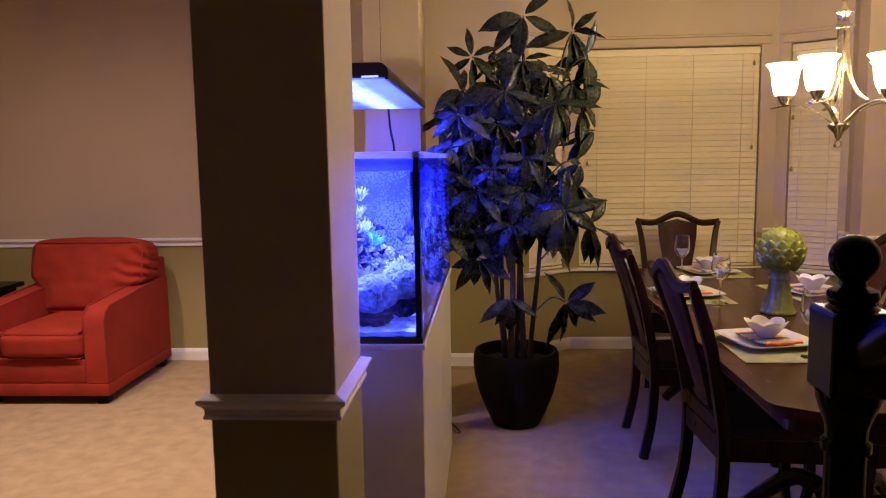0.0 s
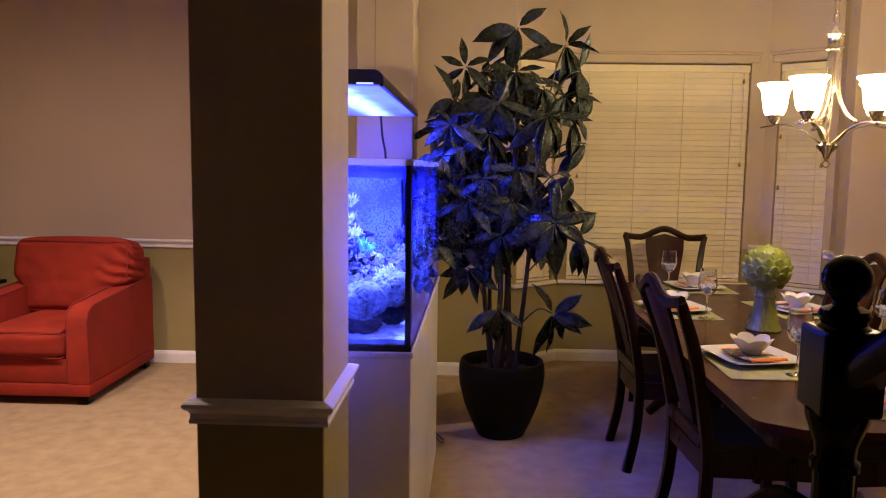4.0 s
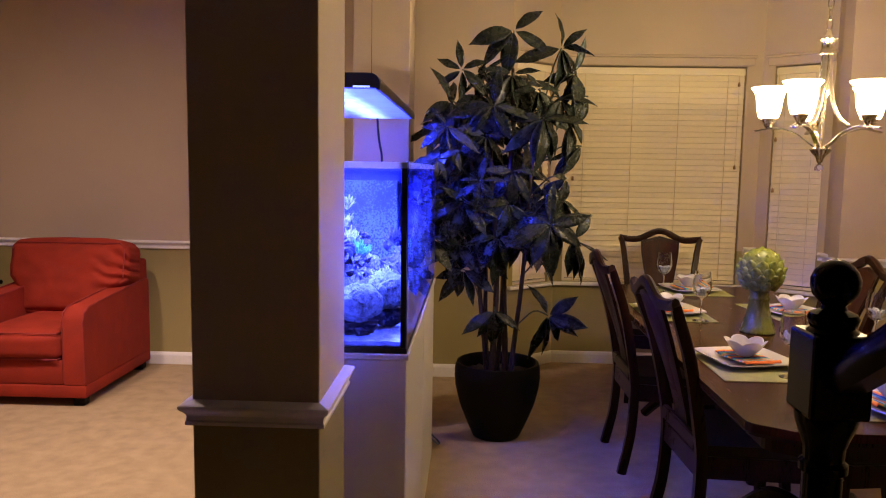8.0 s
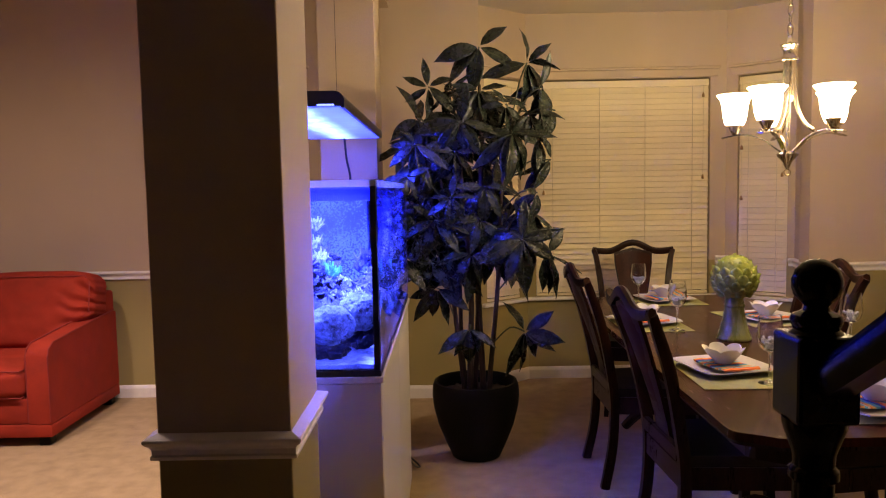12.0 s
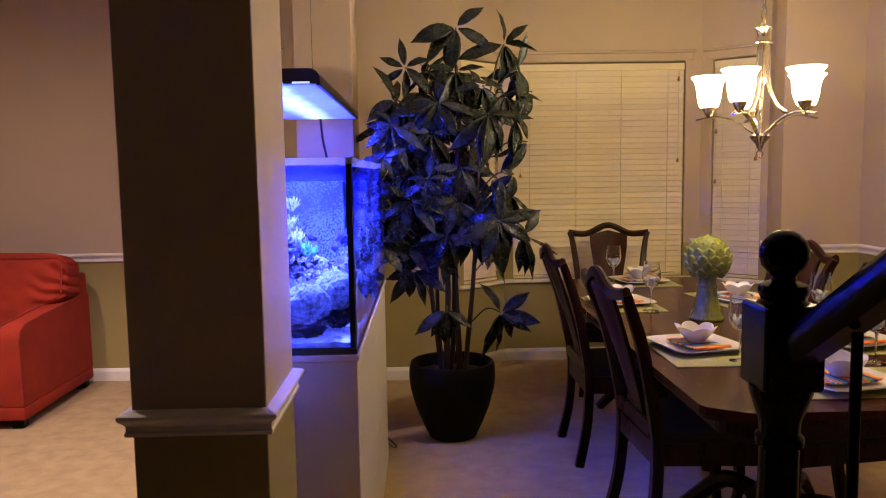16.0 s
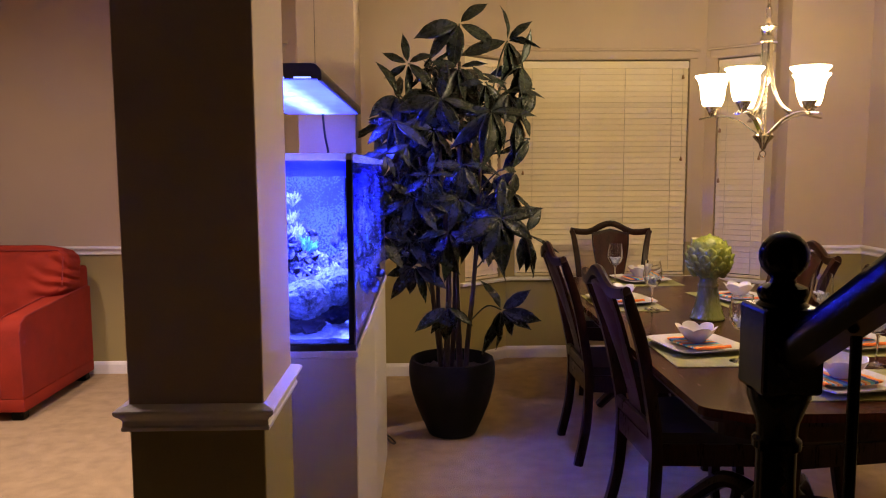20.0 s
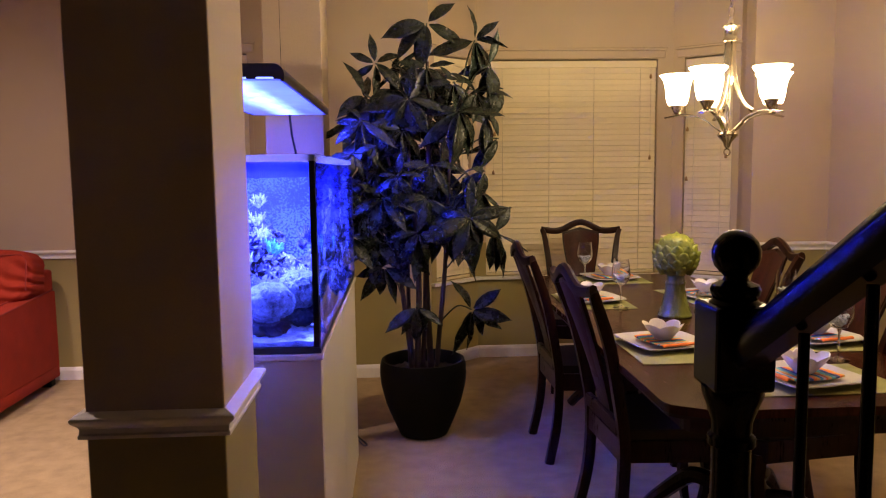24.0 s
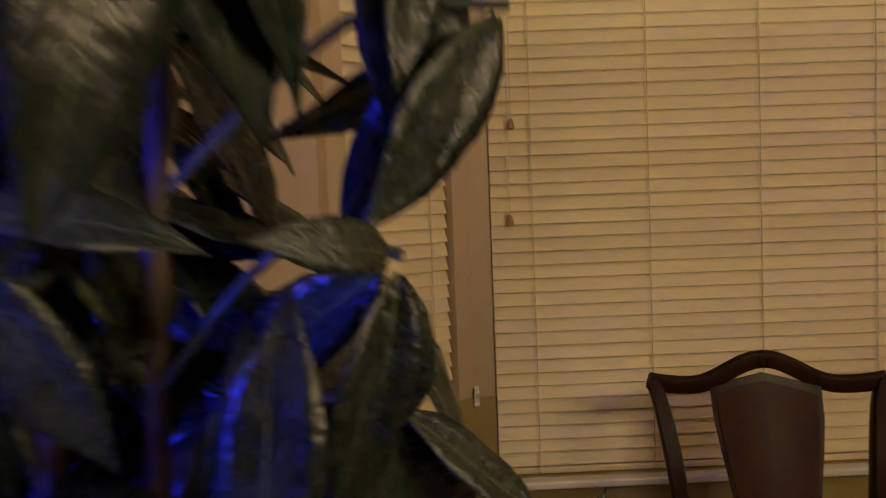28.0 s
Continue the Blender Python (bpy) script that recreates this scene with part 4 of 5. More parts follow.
def plant():
    rng = random.Random(11)
    p = empty("potted_plant", pose(PX, PY, 0), "tall umbrella plant with glossy dark leaves in a black pot", "plant")
    pot = part("pot", lathem([(0.118, 0.0), (0.13, 0.004), (0.165, 0.08), (0.205, 0.18), (0.230, 0.28), (0.236, 0.34), (0.233, 0.392), (0.224, 0.418), (0.213, 0.420),
                              (0.205, 0.402), (0.205, 0.33)], 48), M_POT, p, "round matte black pot", True)
    bm = bmesh.new()
    r0 = bmesh.ops.create_grid(bm, x_segments=14, y_segments=14, size=0.2)
    for v in bm.verts:
        q = v.co.copy()
        k = max(abs(q.x), abs(q.y)) / max(1e-6, q.length)
        v.co = Vector((q.x * k, q.y * k, 0.352 + 0.012 * noise.noise(q * 30)))
    part("soil", bm, M_SOIL, p, "dark bark-strewn soil", True)
    stems = []
    for bx, by, tx, ty, h, r in ((-0.07, 0.02, -0.20, -0.04, 1.65, 0.013), (-0.02, -0.03, -0.06, -0.06, 1.8, 0.016), (0.035, 0.02, 0.04, -0.02, 2.0, 0.016),
                                 (0.085, -0.02, 0.20, -0.08, 1.75, 0.013), (0.0, 0.06, 0.08, 0.10, 1.9, 0.013), (-0.05, 0.05, -0.14, 0.10, 1.6, 0.012)):
        pts = [Vector((bx + (tx - bx) * t ** 1.6 + 0.012 * math.sin(t * 7 + bx * 60), by + (ty - by) * t ** 1.5, 0.34 + (h - 0.34) * t)) for t in [i / 10 for i in range(11)]]
        part("trunk", tube(pts, r, 9, up=(1, 0.1, 0), scale=[1.15 - 0.06 * i for i in range(11)]), M_BARK, p, smooth=True)
        stems.append(pts)
    heads, spread = [], {}

    def fan(x, z, y, reach, *angles):
        """A cluster at x, z, y whose leaflets spread at these angles as seen from the stairs."""
        spread[len(heads)] = angles
        heads.append((x, z, y, reach, 0.4))
    fan(0.496, 2.193, 4.12, 0.214, 175, 207, 55, -10, -105)
    fan(0.744, 2.102, 4.10, 0.212, 49, 88, 15, -25, -60, -90, 178)
    fan(0.228, 1.984, 4.08, 0.173, 95, 140, 45, -25, -80, 200)
    fan(0.392, 1.798, 3.96, 0.235, 85, 175, 247, -85, 2, 215, -50)
    fan(0.624, 1.880, 4.02, 0.157, 112, 160, -110, -80, -35, 30)
    fan(0.649, 1.734, 3.95, 0.243, 214, -108, -66, -42, 15, 160, -85)
    fan(0.800, 1.713, 4.08, 0.185, 70, -40, -68, -75, -100, 140)
    fan(0.172, 1.598, 3.93, 0.167, 150, 205, -88, -50, 60, 245)
    fan(0.332, 1.411, 3.90, 0.152, -45, 30, 150, 205, -90, 80)
    fan(0.508, 1.463, 3.98, 0.194, -50, -95, 215, 160, 20)
    fan(0.695, 1.192, 3.96, 0.235, 88, 27, -12, -87, 237, 152, 185, -50)
    fan(0.783, 1.428, 4.02, 0.162, -20, 20, -70, 200, -110)
    fan(0.835, 1.110, 4.05, 0.215, -104, -72, 50, 5, -40)
    fan(0.252, 1.300, 3.98, 0.177, 185, -80, -115, 130, 10, -40)
    fan(0.434, 1.118, 4.02, 0.213, 227, -90, -54, 0, 165, -120)
    fan(0.252, 0.931, 4.10, 0.183, 185, 255, -15, 140, 60, -60, 220)
    fan(0.421, 0.729, 4.00, 0.183, 200, -93, -57, -17, 235)
    fan(0.706, 0.708, 4.00, 0.207, 48, 0, -47, -90, 238, 105, -20)
    fan(0.632, 1.243, 4.06, 0.190, -70, -110, 160, 20, -20, 210)
    fan(0.171, 1.824, 4.05, 0.198, -90, -60, 200, -120, 100)
    fan(0.820, 1.977, 4.12, 0.210, -10, -45, -80, -110, 40, 180)
    fan(0.748, 1.836, 4.06, 0.198, -20, -60, -95, -130, 20, 120)
    fan(0.863, 1.597, 4.08, 0.199, -30, -70, -105, 10, 60, -140)
    fan(0.890, 1.855, 4.10, 0.183, 20, -15, -55, -85, -115)
    fan(0.161, 1.679, 3.86, 0.172, 160, 200, -100, -60, 110, -20)
    fan(0.121, 1.520, 3.84, 0.155, 170, 215, -95, -55, 40)
    fan(0.765, 1.322, 4.08, 0.191, -25, -65, -100, 15, -135)
    fan(0.493, 1.966, 4.08, 0.191, 150, 200, -30, 30, -80, -120)
    fan(0.359, 1.645, 3.98, 0.194, 200, 240, -80, -40, 150, 20)
    fan(0.483, 1.296, 4.00, 0.187, 200, 250, -75, -35, 160)
    for z in (1.10, 1.24, 1.38):
        fan(0.05 + 0.03 * math.sin(z * 30), z, 4.10, 0.21, 170, 215, -90, -50, 130, 20)
    for i in range(34):
        z = 1.05 + 0.9 * (i / 33)
        a = i * 2.4
        rad = rng.uniform(0.06, 0.27)
        heads.append((PX + 0.03 + rad * math.cos(a), z + rng.uniform(-0.05, 0.05), PY + 0.06 + abs(rad * math.sin(a)) * 1.0 - 0.04, rng.uniform(0.19, 0.26), rng.uniform(0.3, 0.7)))
    for i in range(18):
        heads.append((rng.uniform(0.12, 0.36), 1.02 + 0.78 * i / 17, rng.uniform(4.10, 4.38), rng.uniform(0.20, 0.27), rng.uniform(0.3, 0.7)))
    for nth, (hx, hz, hy, reach, hang) in enumerate(heads):
        tip = Vector((hx - PX, hy - PY, hz))
        best = min(((tip - Vector((0, 0, 0.10 + 0.25 * abs(tip.x))) - s).length, k, s) for st in stems for k, s in enumerate(st) if s.z < hz - 0.02)[2]
        mid = best.lerp(tip, 0.55) + Vector((0, 0, 0.05))
        leaf = part("leaf", tube(smooth_path([best, mid, tip], 4), 0.0042, 6, up=(0.3, 0.2, 1)), M_PETIOLE, p, "palmate leaf of several drooping leaflets", True)
        out = (tip - best)
        out.z = max(out.z, 0.0)
        n = (Vector((out.x * 1.3, out.y - 0.16, 0)) * 1.8 + Vector((0, 0, 0.22 + 0.35 * (1 - hang))) + Vector((rng.uniform(-0.3, 0.3), rng.uniform(-0.3, 0.1), rng.uniform(-0.2, 0.25)))).normalized()
        u = n.cross(Vector((0, 0, 1))).normalized()
        v = u.cross(n)
        fan_of = spread.get(nth)
        cnt = len(fan_of) if fan_of else rng.choice((6, 7, 7, 8))
        off = rng.uniform(0, 6.28)
        for k in range(cnt):
            a = off + 2 * math.pi * k / cnt + rng.uniform(-0.28, 0.28)
            d = u * math.cos(a) + v * math.sin(a) - Vector((0, 0, hang * rng.uniform(0.35, 0.9))) + n * 0.12
            if fan_of:
                a = radians(fan_of[k])
                d = Vector((math.cos(a), rng.uniform(-0.45, 0.2), math.sin(a) - 0.30))
                n = (Vector((0.2 + 1.6 * max(0.0, hx - 0.5), -0.8, 0.5)) + Vector((rng.uniform(-0.5, 0.6), rng.uniform(-0.2, 0.2), rng.uniform(-0.4, 0.4)))).normalized()
            ln = (1.06 if fan_of else 0.96) * reach * rng.uniform(0.74, 1.16) * (1.0 if d.z < 0 else 0.80)
            d.normalize()
            # the lower leaves keep clear of the walkway
            low = hz + d.z * ln
            edge = (0.77 + 0.14 * max(0.0, min(1.0, (1.30 - low) / 0.06)) + 0.04 * max(0.0, min(1.0, (low - 1.45) / 0.12)) + 0.03 * max(0.0, min(1.0, (low - 1.57) / 0.08))) - PX
            if tip.x + d.x * ln > edge:
                d.x = max(-0.8, (edge - tip.x) / ln)
                d.normalize()
            zz = (n - d * n.dot(d))
            zz = zz.normalized() if zz.length > 0.05 else Vector((0, -1, 0.3)).normalized()
            yy = zz.cross(d).normalized()
            zz = d.cross(yy)
            rot = Matrix((d, yy, zz)).transposed().to_4x4()
            lf = new("leaflet", LEAFLETS[rng.randrange(5)])
            lf.parent = leaf
            lf.matrix_basis = Matrix.Translation(tip + d * 0.012) @ rot @ Matrix.Diagonal((ln, ln * rng.uniform(0.9, 1.15), ln, 1))
    return p


plant()

# ---- living room furniture ----
def cushion(bm, x0, x1, y0, y1, z0, z1, puff=0.02, seed=0.0, wrinkle=0.004, n=14):
    """A stuffed block with full middles and soft edges."""
    c = Vector(((x0 + x1) / 2, (y0 + y1) / 2, (z0 + z1) / 2))
    h = Vector(((x1 - x0) / 2, (y1 - y0) / 2, (z1 - z0) / 2))
    r = bmesh.ops.create_cube(bm, size=2)
    es = list({e for v in r["verts"] for e in v.link_edges})
    bmesh.ops.subdivide_edges(bm, edges=es, cuts=n, use_grid_fill=True)
    vs = [v for v in bm.verts if v.is_valid and max(abs(v.co.x), abs(v.co.y), abs(v.co.z)) <= 1.0001]
    rad = 0.045
    for v in vs:
        q = v.co.copy()
        p = Vector((q.x * h.x, q.y * h.y, q.z * h.z))
        core = Vector([max(-(hh - rad), min(hh - rad, pp)) for pp, hh in zip(p, h)])
        d = p - core
        if d.length > 1e-9:
            p = core + d.normalized() * min(rad, max(abs(d.x), abs(d.y), abs(d.z)))
        f = (1 - q.x ** 4) * (1 - q.y ** 4), (1 - q.y ** 4) * (1 - q.z ** 4), (1 - q.x ** 4) * (1 - q.z ** 4)
        if abs(q.z) > 0.999:
            p.z += math.copysign(puff * f[0], q.z)
        if abs(q.x) > 0.999:
            p.x += math.copysign(puff * 0.6 * f[1], q.x)
        if abs(q.y) > 0.999:
            p.y += math.copysign(puff * f[2], q.y)
        w = p + c
        p += Vector((0.5, 1, 0.6)) * wrinkle * noise.noise(Vector((w.x * 9 + seed, w.y * 9, w.z * 14)))
        v.co = p + c


def piping(parent, pts, r=0.0045, closed=True):
    part("piping", tube(pts, r, 6, up=(0.13, 0.21, 1), closed=closed), M_PIPING, parent, "dark red piping", True)


def armchair():
    """Red upholstered club chair, front towards -y, origin at the middle of its floor print."""
    a = empty("armchair", pose(-2.425, 4.868, 0, 0, 0, 0.8), "red upholstered armchair with square arms and a plump back cushion", "armchair")
    w, d = 0.412, 0.475
    part("base", boxm(-w, w, -d, d, 0.055, 0.135, bevel=0.012, seg=2), M_RED, a, smooth=True)
    part("front_rail", boxm(-w + 0.14, w - 0.14, -d + 0.006, -d + 0.05, 0.138, 0.285, bevel=0.008, seg=2), M_RED, a, smooth=True)
    for s in (-1, 1):
        bm = bmesh.new()
        x0, x1 = (w - 0.14, w) if s > 0 else (-w, -w + 0.14)
        prof = [(-d + 0.004, 0.137), (-d + 0.004, 0.53), (-d + 0.03, 0.575), (-d + 0.08, 0.60), (d - 0.25, 0.645), (d - 0.05, 0.655), (d - 0.004, 0.65), (d - 0.004, 0.137)]
        plate(bm, prof, 0, x0 + 0.003, x1 - 0.003)
        bmesh.ops.bevel(bm, geom=[e for e in bm.edges if e.calc_face_angle(0) > 0.5], offset=0.014, segments=3, affect="EDGES")
        arm = part("arm", bm, M_RED, a, smooth=True)
        for x in (x0 + 0.006, x1 - 0.006):
            piping(arm, [(x, -d + 0.002, 0.15), (x, -d + 0.002, 0.53), (x, -d + 0.022, 0.577), (x, -d + 0.075, 0.606), (x, d - 0.25, 0.650), (x, d - 0.03, 0.662)], 0.004, False)
    bm = bmesh.new()
    cushion(bm, -w + 0.155, w - 0.145, -d - 0.015, d - 0.20, 0.29, 0.455, 0.022, 3.0)
    c = part("seat_cushion", bm, M_RED, a, smooth=True)
    x, y0, y1, z = w - 0.165, -d - 0.012, d - 0.21, 0.452
    piping(c, [(-x, y0, z), (x, y0, z), (x, y1, z), (-x, y1, z)])
    piping(c, [(-x, y0, 0.295), (x, y0, 0.295), (x, y1, 0.295), (-x, y1, 0.295)])
    part("back", boxm(-w + 0.01, w - 0.01, d - 0.16, d, 0.137, 0.80, bevel=0.022, seg=3), M_RED, a, smooth=True)
    bm = bmesh.new()
    cushion(bm, -w + 0.015, w - 0.015, -0.12, 0.12, -0.24, 0.24, 0.032, 7.0, 0.005, 62)
    for v in bm.verts:
        v.co.x *= 0.80 + 0.20 * min(1.0, max(0.0, (v.co.z + 0.10) / 0.10))
        # folds that fan out from the pinched right end
        side = max(0.0, min(1.0, (v.co.x - 0.10) / 0.22)) ** 1.4
        ang = math.atan2(v.co.z + 0.02, 0.62 - v.co.x)
        fold = math.sin(ang * 26 + 2.2 * noise.noise(Vector((v.co.x * 7, 0.3, v.co.z * 7)))) + 0.5 * noise.noise(Vector((v.co.x * 16, 1.3, v.co.z * 34)))
        v.co.y += 0.011 * side * fold
        v.co.x -= 0.010 * side * max(0.0, fold)
    bmesh.ops.transform(bm, matrix=pose(0.0, d - 0.235, 0.685, -11), verts=bm.verts)
    b = part("back_cushion", bm, M_RED, a, "plump creased red back cushion", True)
    t = pose(0.0, d - 0.235, 0.685, -11)
    x, z, yf = w - 0.03, 0.226, -0.118
    piping(b, [t @ Vector(q) for q in ((-x, yf, 0.0), (-x, yf, z * 0.8), (-x + 0.03, yf, z + 0.004), (x - 0.03, yf, z + 0.004), (x, yf, z * 0.8), (x, yf, 0.0))], 0.0045, False)
    for sx in (-1, 1):
        for sy in (-1, 1):
            part("foot", boxm(sx * (w - 0.06) - 0.035, sx * (w - 0.06) + 0.035, sy * (d - 0.06) - 0.035, sy * (d - 0.06) + 0.035, 0, 0.056, bevel=0.006), M_BLACKWOOD, a,
                 "dark wooden foot")


def side_table():
    s = empty("side_table", pose(-3.36, 5.12, 0), "small black side table against the wall", "table")
    part("tabletop", boxm(-0.25, 0.25, -0.25, 0.25, 0.585, 0.615, bevel=0.006), M_BLACKWOOD, s)
    part("apron", boxm(-0.21, 0.21, -0.21, 0.21, 0.50, 0.584, bevel=0.004), M_BLACKWOOD, s)
    for sx in (-1, 1):
        for sy in (-1, 1):
            part("leg", boxm(sx * 0.19 - 0.02, sx * 0.19 + 0.02, sy * 0.19 - 0.02, sy * 0.19 + 0.02, 0, 0.499, bevel=0.004), M_BLACKWOOD, s)


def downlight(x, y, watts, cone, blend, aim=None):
    c = empty("ceiling_downlight", pose(x, y, CEIL_LIVING), "assumed round ceiling downlight, out of view", "ceiling lamp", "living room downlights")
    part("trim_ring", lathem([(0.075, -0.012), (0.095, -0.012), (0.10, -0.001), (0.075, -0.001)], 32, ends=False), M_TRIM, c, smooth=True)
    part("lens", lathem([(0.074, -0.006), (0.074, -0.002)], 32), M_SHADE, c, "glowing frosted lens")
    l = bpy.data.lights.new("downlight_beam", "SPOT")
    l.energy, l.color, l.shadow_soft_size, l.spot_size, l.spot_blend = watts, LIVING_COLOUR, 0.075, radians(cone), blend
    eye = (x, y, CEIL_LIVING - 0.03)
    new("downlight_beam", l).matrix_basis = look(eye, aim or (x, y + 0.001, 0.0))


armchair()
side_table()
# Two unseen ceiling lamps, assumed from the lit carpet, chair and wall.
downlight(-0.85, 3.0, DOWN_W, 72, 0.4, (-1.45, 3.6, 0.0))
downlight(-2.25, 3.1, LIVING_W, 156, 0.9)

# ---- dining room ----
TBX0, TBX1, TBY0, TBY1, TOP = 1.105, 2.155, 2.145, 4.88, 0.752


def dining_table():
    t = empty("dining_table", pose((TBX0 + TBX1) / 2, (TBY0 + TBY1) / 2, 0), "long dark mahogany dining table with canted corners on two pedestals", "table")
    w, d = (TBX1 - TBX0) / 2, (TBY1 - TBY0) / 2

    def outline(k):
        W, D = w - k, d - k
        corner = [(0.0, 0.105), (0.004, 0.085), (0.016, 0.066), (0.092, 0.018), (0.108, 0.006), (0.130, 0.0)]
        q = [(-W + x, -D + y) for x, y in corner]
        return q + [(-x, y) for x, y in q[::-1]] + [(-x, -y) for x, y in q] + [(x, -y) for x, y in q[::-1]]
    part("tabletop", platem(outline(0), 2, TOP - 0.026, TOP, 0.005), M_TABLE, t, "polished mahogany tabletop", True)
    part("edge_moulding", platem(outline(0.012), 2, TOP - 0.042, TOP - 0.0265, 0.004), M_WOOD, t, smooth=True)
    part("apron", platem(outline(0.09), 2, TOP - 0.115, TOP - 0.0425, 0.003), M_WOOD, t)
    for s in (-1, 1):
        y = s * 0.70
        part("pedestal", lathem([(0.11, 0.16), (0.12, 0.20), (0.08, 0.24), (0.06, 0.32), (0.085, 0.44), (0.075, 0.54), (0.11, 0.60), (0.15, TOP - 0.116)], 24, (0, y)), M_WOOD, t, smooth=True)
        for k in range(4):
            a = radians(45 + 90 * k)
            c, sn = math.cos(a), math.sin(a)
            pts = smooth_path([(c * 0.08, y + sn * 0.08, 0.20), (c * 0.2, y + sn * 0.2, 0.22), (c * 0.32, y + sn * 0.32, 0.12), (c * 0.40, y + sn * 0.40, 0.035)], 5)
            part("leg", tube(pts, 0.034, 8, scale=[1.1 - 0.02 * i for i in range(len(pts))]), M_WOOD, t, smooth=True)


def dining_chair(m):
    """Front towards +y; origin on the floor under the middle of the seat."""
    c = empty("dining_chair", m, "dark wooden dining chair with a shaped crest and a vase splat", "chair", "chairs round the table")
    # rear posts from foot to ear
    posts = {}
    for s in (-1, 1):
        ctrl = [(s * 0.215, -0.245, 0.0), (s * 0.205, -0.205, 0.20), (s * 0.200, -0.195, 0.42), (s * 0.205, -0.215, 0.58), (s * 0.225, -0.262, 0.80), (s * 0.250, -0.318, 0.96), (s * 0.268, -0.338, 1.012)]
        pts = smooth_path(ctrl, 5)
        bm = bmesh.new()
        n = len(pts)
        sweep(bm, pts, [(-0.016, -0.022), (-0.021, -0.012), (-0.021, 0.012), (-0.016, 0.022), (0.016, 0.022), (0.021, 0.012), (0.021, -0.012), (0.016, -0.022)], up=(0, 1, 0.2),
              scale=[0.95 if i < n * 0.7 else 0.95 - 0.25 * (i - n * 0.7) / (n * 0.3) for i in range(n)])
        part("back_leg", bm, M_WOOD, c, smooth=True)
    # crest rail
    ctrl = []
    for i in range(25):
        u = -1 + i / 12
        au = abs(u)
        if au > 0.62:
            k = (au - 0.62) / 0.38
            z = 1.000 + 0.014 * k * k
        else:
            z = 1.000 + 0.060 * (0.5 + 0.5 * math.cos(math.pi * au / 0.62))
        ctrl.append((u * 0.274, -0.338 - 0.028 * (1 - u * u), z))
    bm = bmesh.new()
    sweep(bm, ctrl, [(-0.013, -0.020), (-0.016, 0.0), (-0.013, 0.016), (0.0, 0.022), (0.013, 0.016), (0.016, 0.0), (0.013, -0.020)])
    part("crest_rail", bm, M_WOOD, c, "serpentine crest rail", True)
    # splat

    def splat(half, z0, z1, y_off, thick, ws):
        bm = bmesh.new()
        rows = []
        for i, w in enumerate(ws):
            t = i / (len(ws) - 1)
            z = z0 + (z1 - z0) * t
            yb = -0.203 - 0.135 * max(0, (z - 0.50) / 0.5) ** 1.25 - 0.018 * t + y_off
            top = i == len(ws) - 1
            rows.append([bm.verts.new((x * w * half, yb - 0.022 * (1 - x * x) * t, z + (0.030 * (1 - abs(x)) if top else 0))) for x in (-1, -0.5, 0, 0.5, 1)])
        for a, b in zip(rows, rows[1:]):
            for k in range(4):
                bm.faces.new((a[k], a[k + 1], b[k + 1], b[k]))
        r = bmesh.ops.extrude_face_region(bm, geom=bm.faces[:])
        for v in [g for g in r["geom"] if isinstance(g, bmesh.types.BMVert)]:
            v.co.y += thick
        return bm
    ws = (0.56, 0.57, 0.62, 0.70, 0.80, 0.90, 0.98, 1.0)
    part("splat", splat(0.128, 0.50, 0.995, 0.0, 0.014, ws), M_WOOD, c, "vase shaped back splat", True)
    part("splat_panel", splat(0.116, 0.53, 0.978, -0.0015, 0.017, ws), M_SPLAT, c, "brown veneered panel on the splat", True)
    part("lower_rail", boxm(-0.19, 0.19, -0.222, -0.196, 0.46, 0.515, bevel=0.005), M_WOOD, c)
    # seat
    out = [(-0.205, -0.21), (-0.25, 0.20), (-0.21, 0.245), (0.0, 0.262), (0.21, 0.245), (0.25, 0.20), (0.205, -0.21)]
    part("seat_frame", platem(out, 2, 0.362, 0.445, 0.005), M_WOOD, c)
    bm = bmesh.new()
    plate(bm, [(x * 0.97, y * 0.97) for x, y in out], 2, 0.4455, 0.485)
    bmesh.ops.bevel(bm, geom=[e for e in bm.edges if e.calc_face_angle(0) > 0.4 and e.verts[0].co.z > 0.47 and e.verts[1].co.z > 0.47], offset=0.016, segments=3, affect="EDGES")
    part("seat", bm, M_LEATHER, c, "dark upholstered seat", True)
    for s in (-1, 1):
        bm = bmesh.new()
        pts = smooth_path([(s * 0.215, 0.215, 0.385), (s * 0.222, 0.225, 0.28), (s * 0.212, 0.215, 0.12), (s * 0.220, 0.235, 0.0)], 5)
        sweep(bm, pts, [(-0.019, -0.019), (0.019, -0.019), (0.019, 0.019), (-0.019, 0.019)], up=(0, 1, 0.1), scale=[1.15 - 0.028 * i for i in range(len(pts))])
        part("front_leg", bm, M_WOOD, c, smooth=True)
    return c


dining_table()
chair = dining_chair(pose(1.330, 2.960, 0, 0, 0, -87))
copy_thing(chair, pose(1.290, 3.870, 0, 0, 0, -89))
copy_thing(chair, pose(1.550, 4.989, 0, 0, 0, 171.5))
copy_thing(chair, pose(1.870, 3.790, 0, 0, 0, 91))
copy_thing(chair, pose(1.850, 2.950, 0, 0, 0, 92))


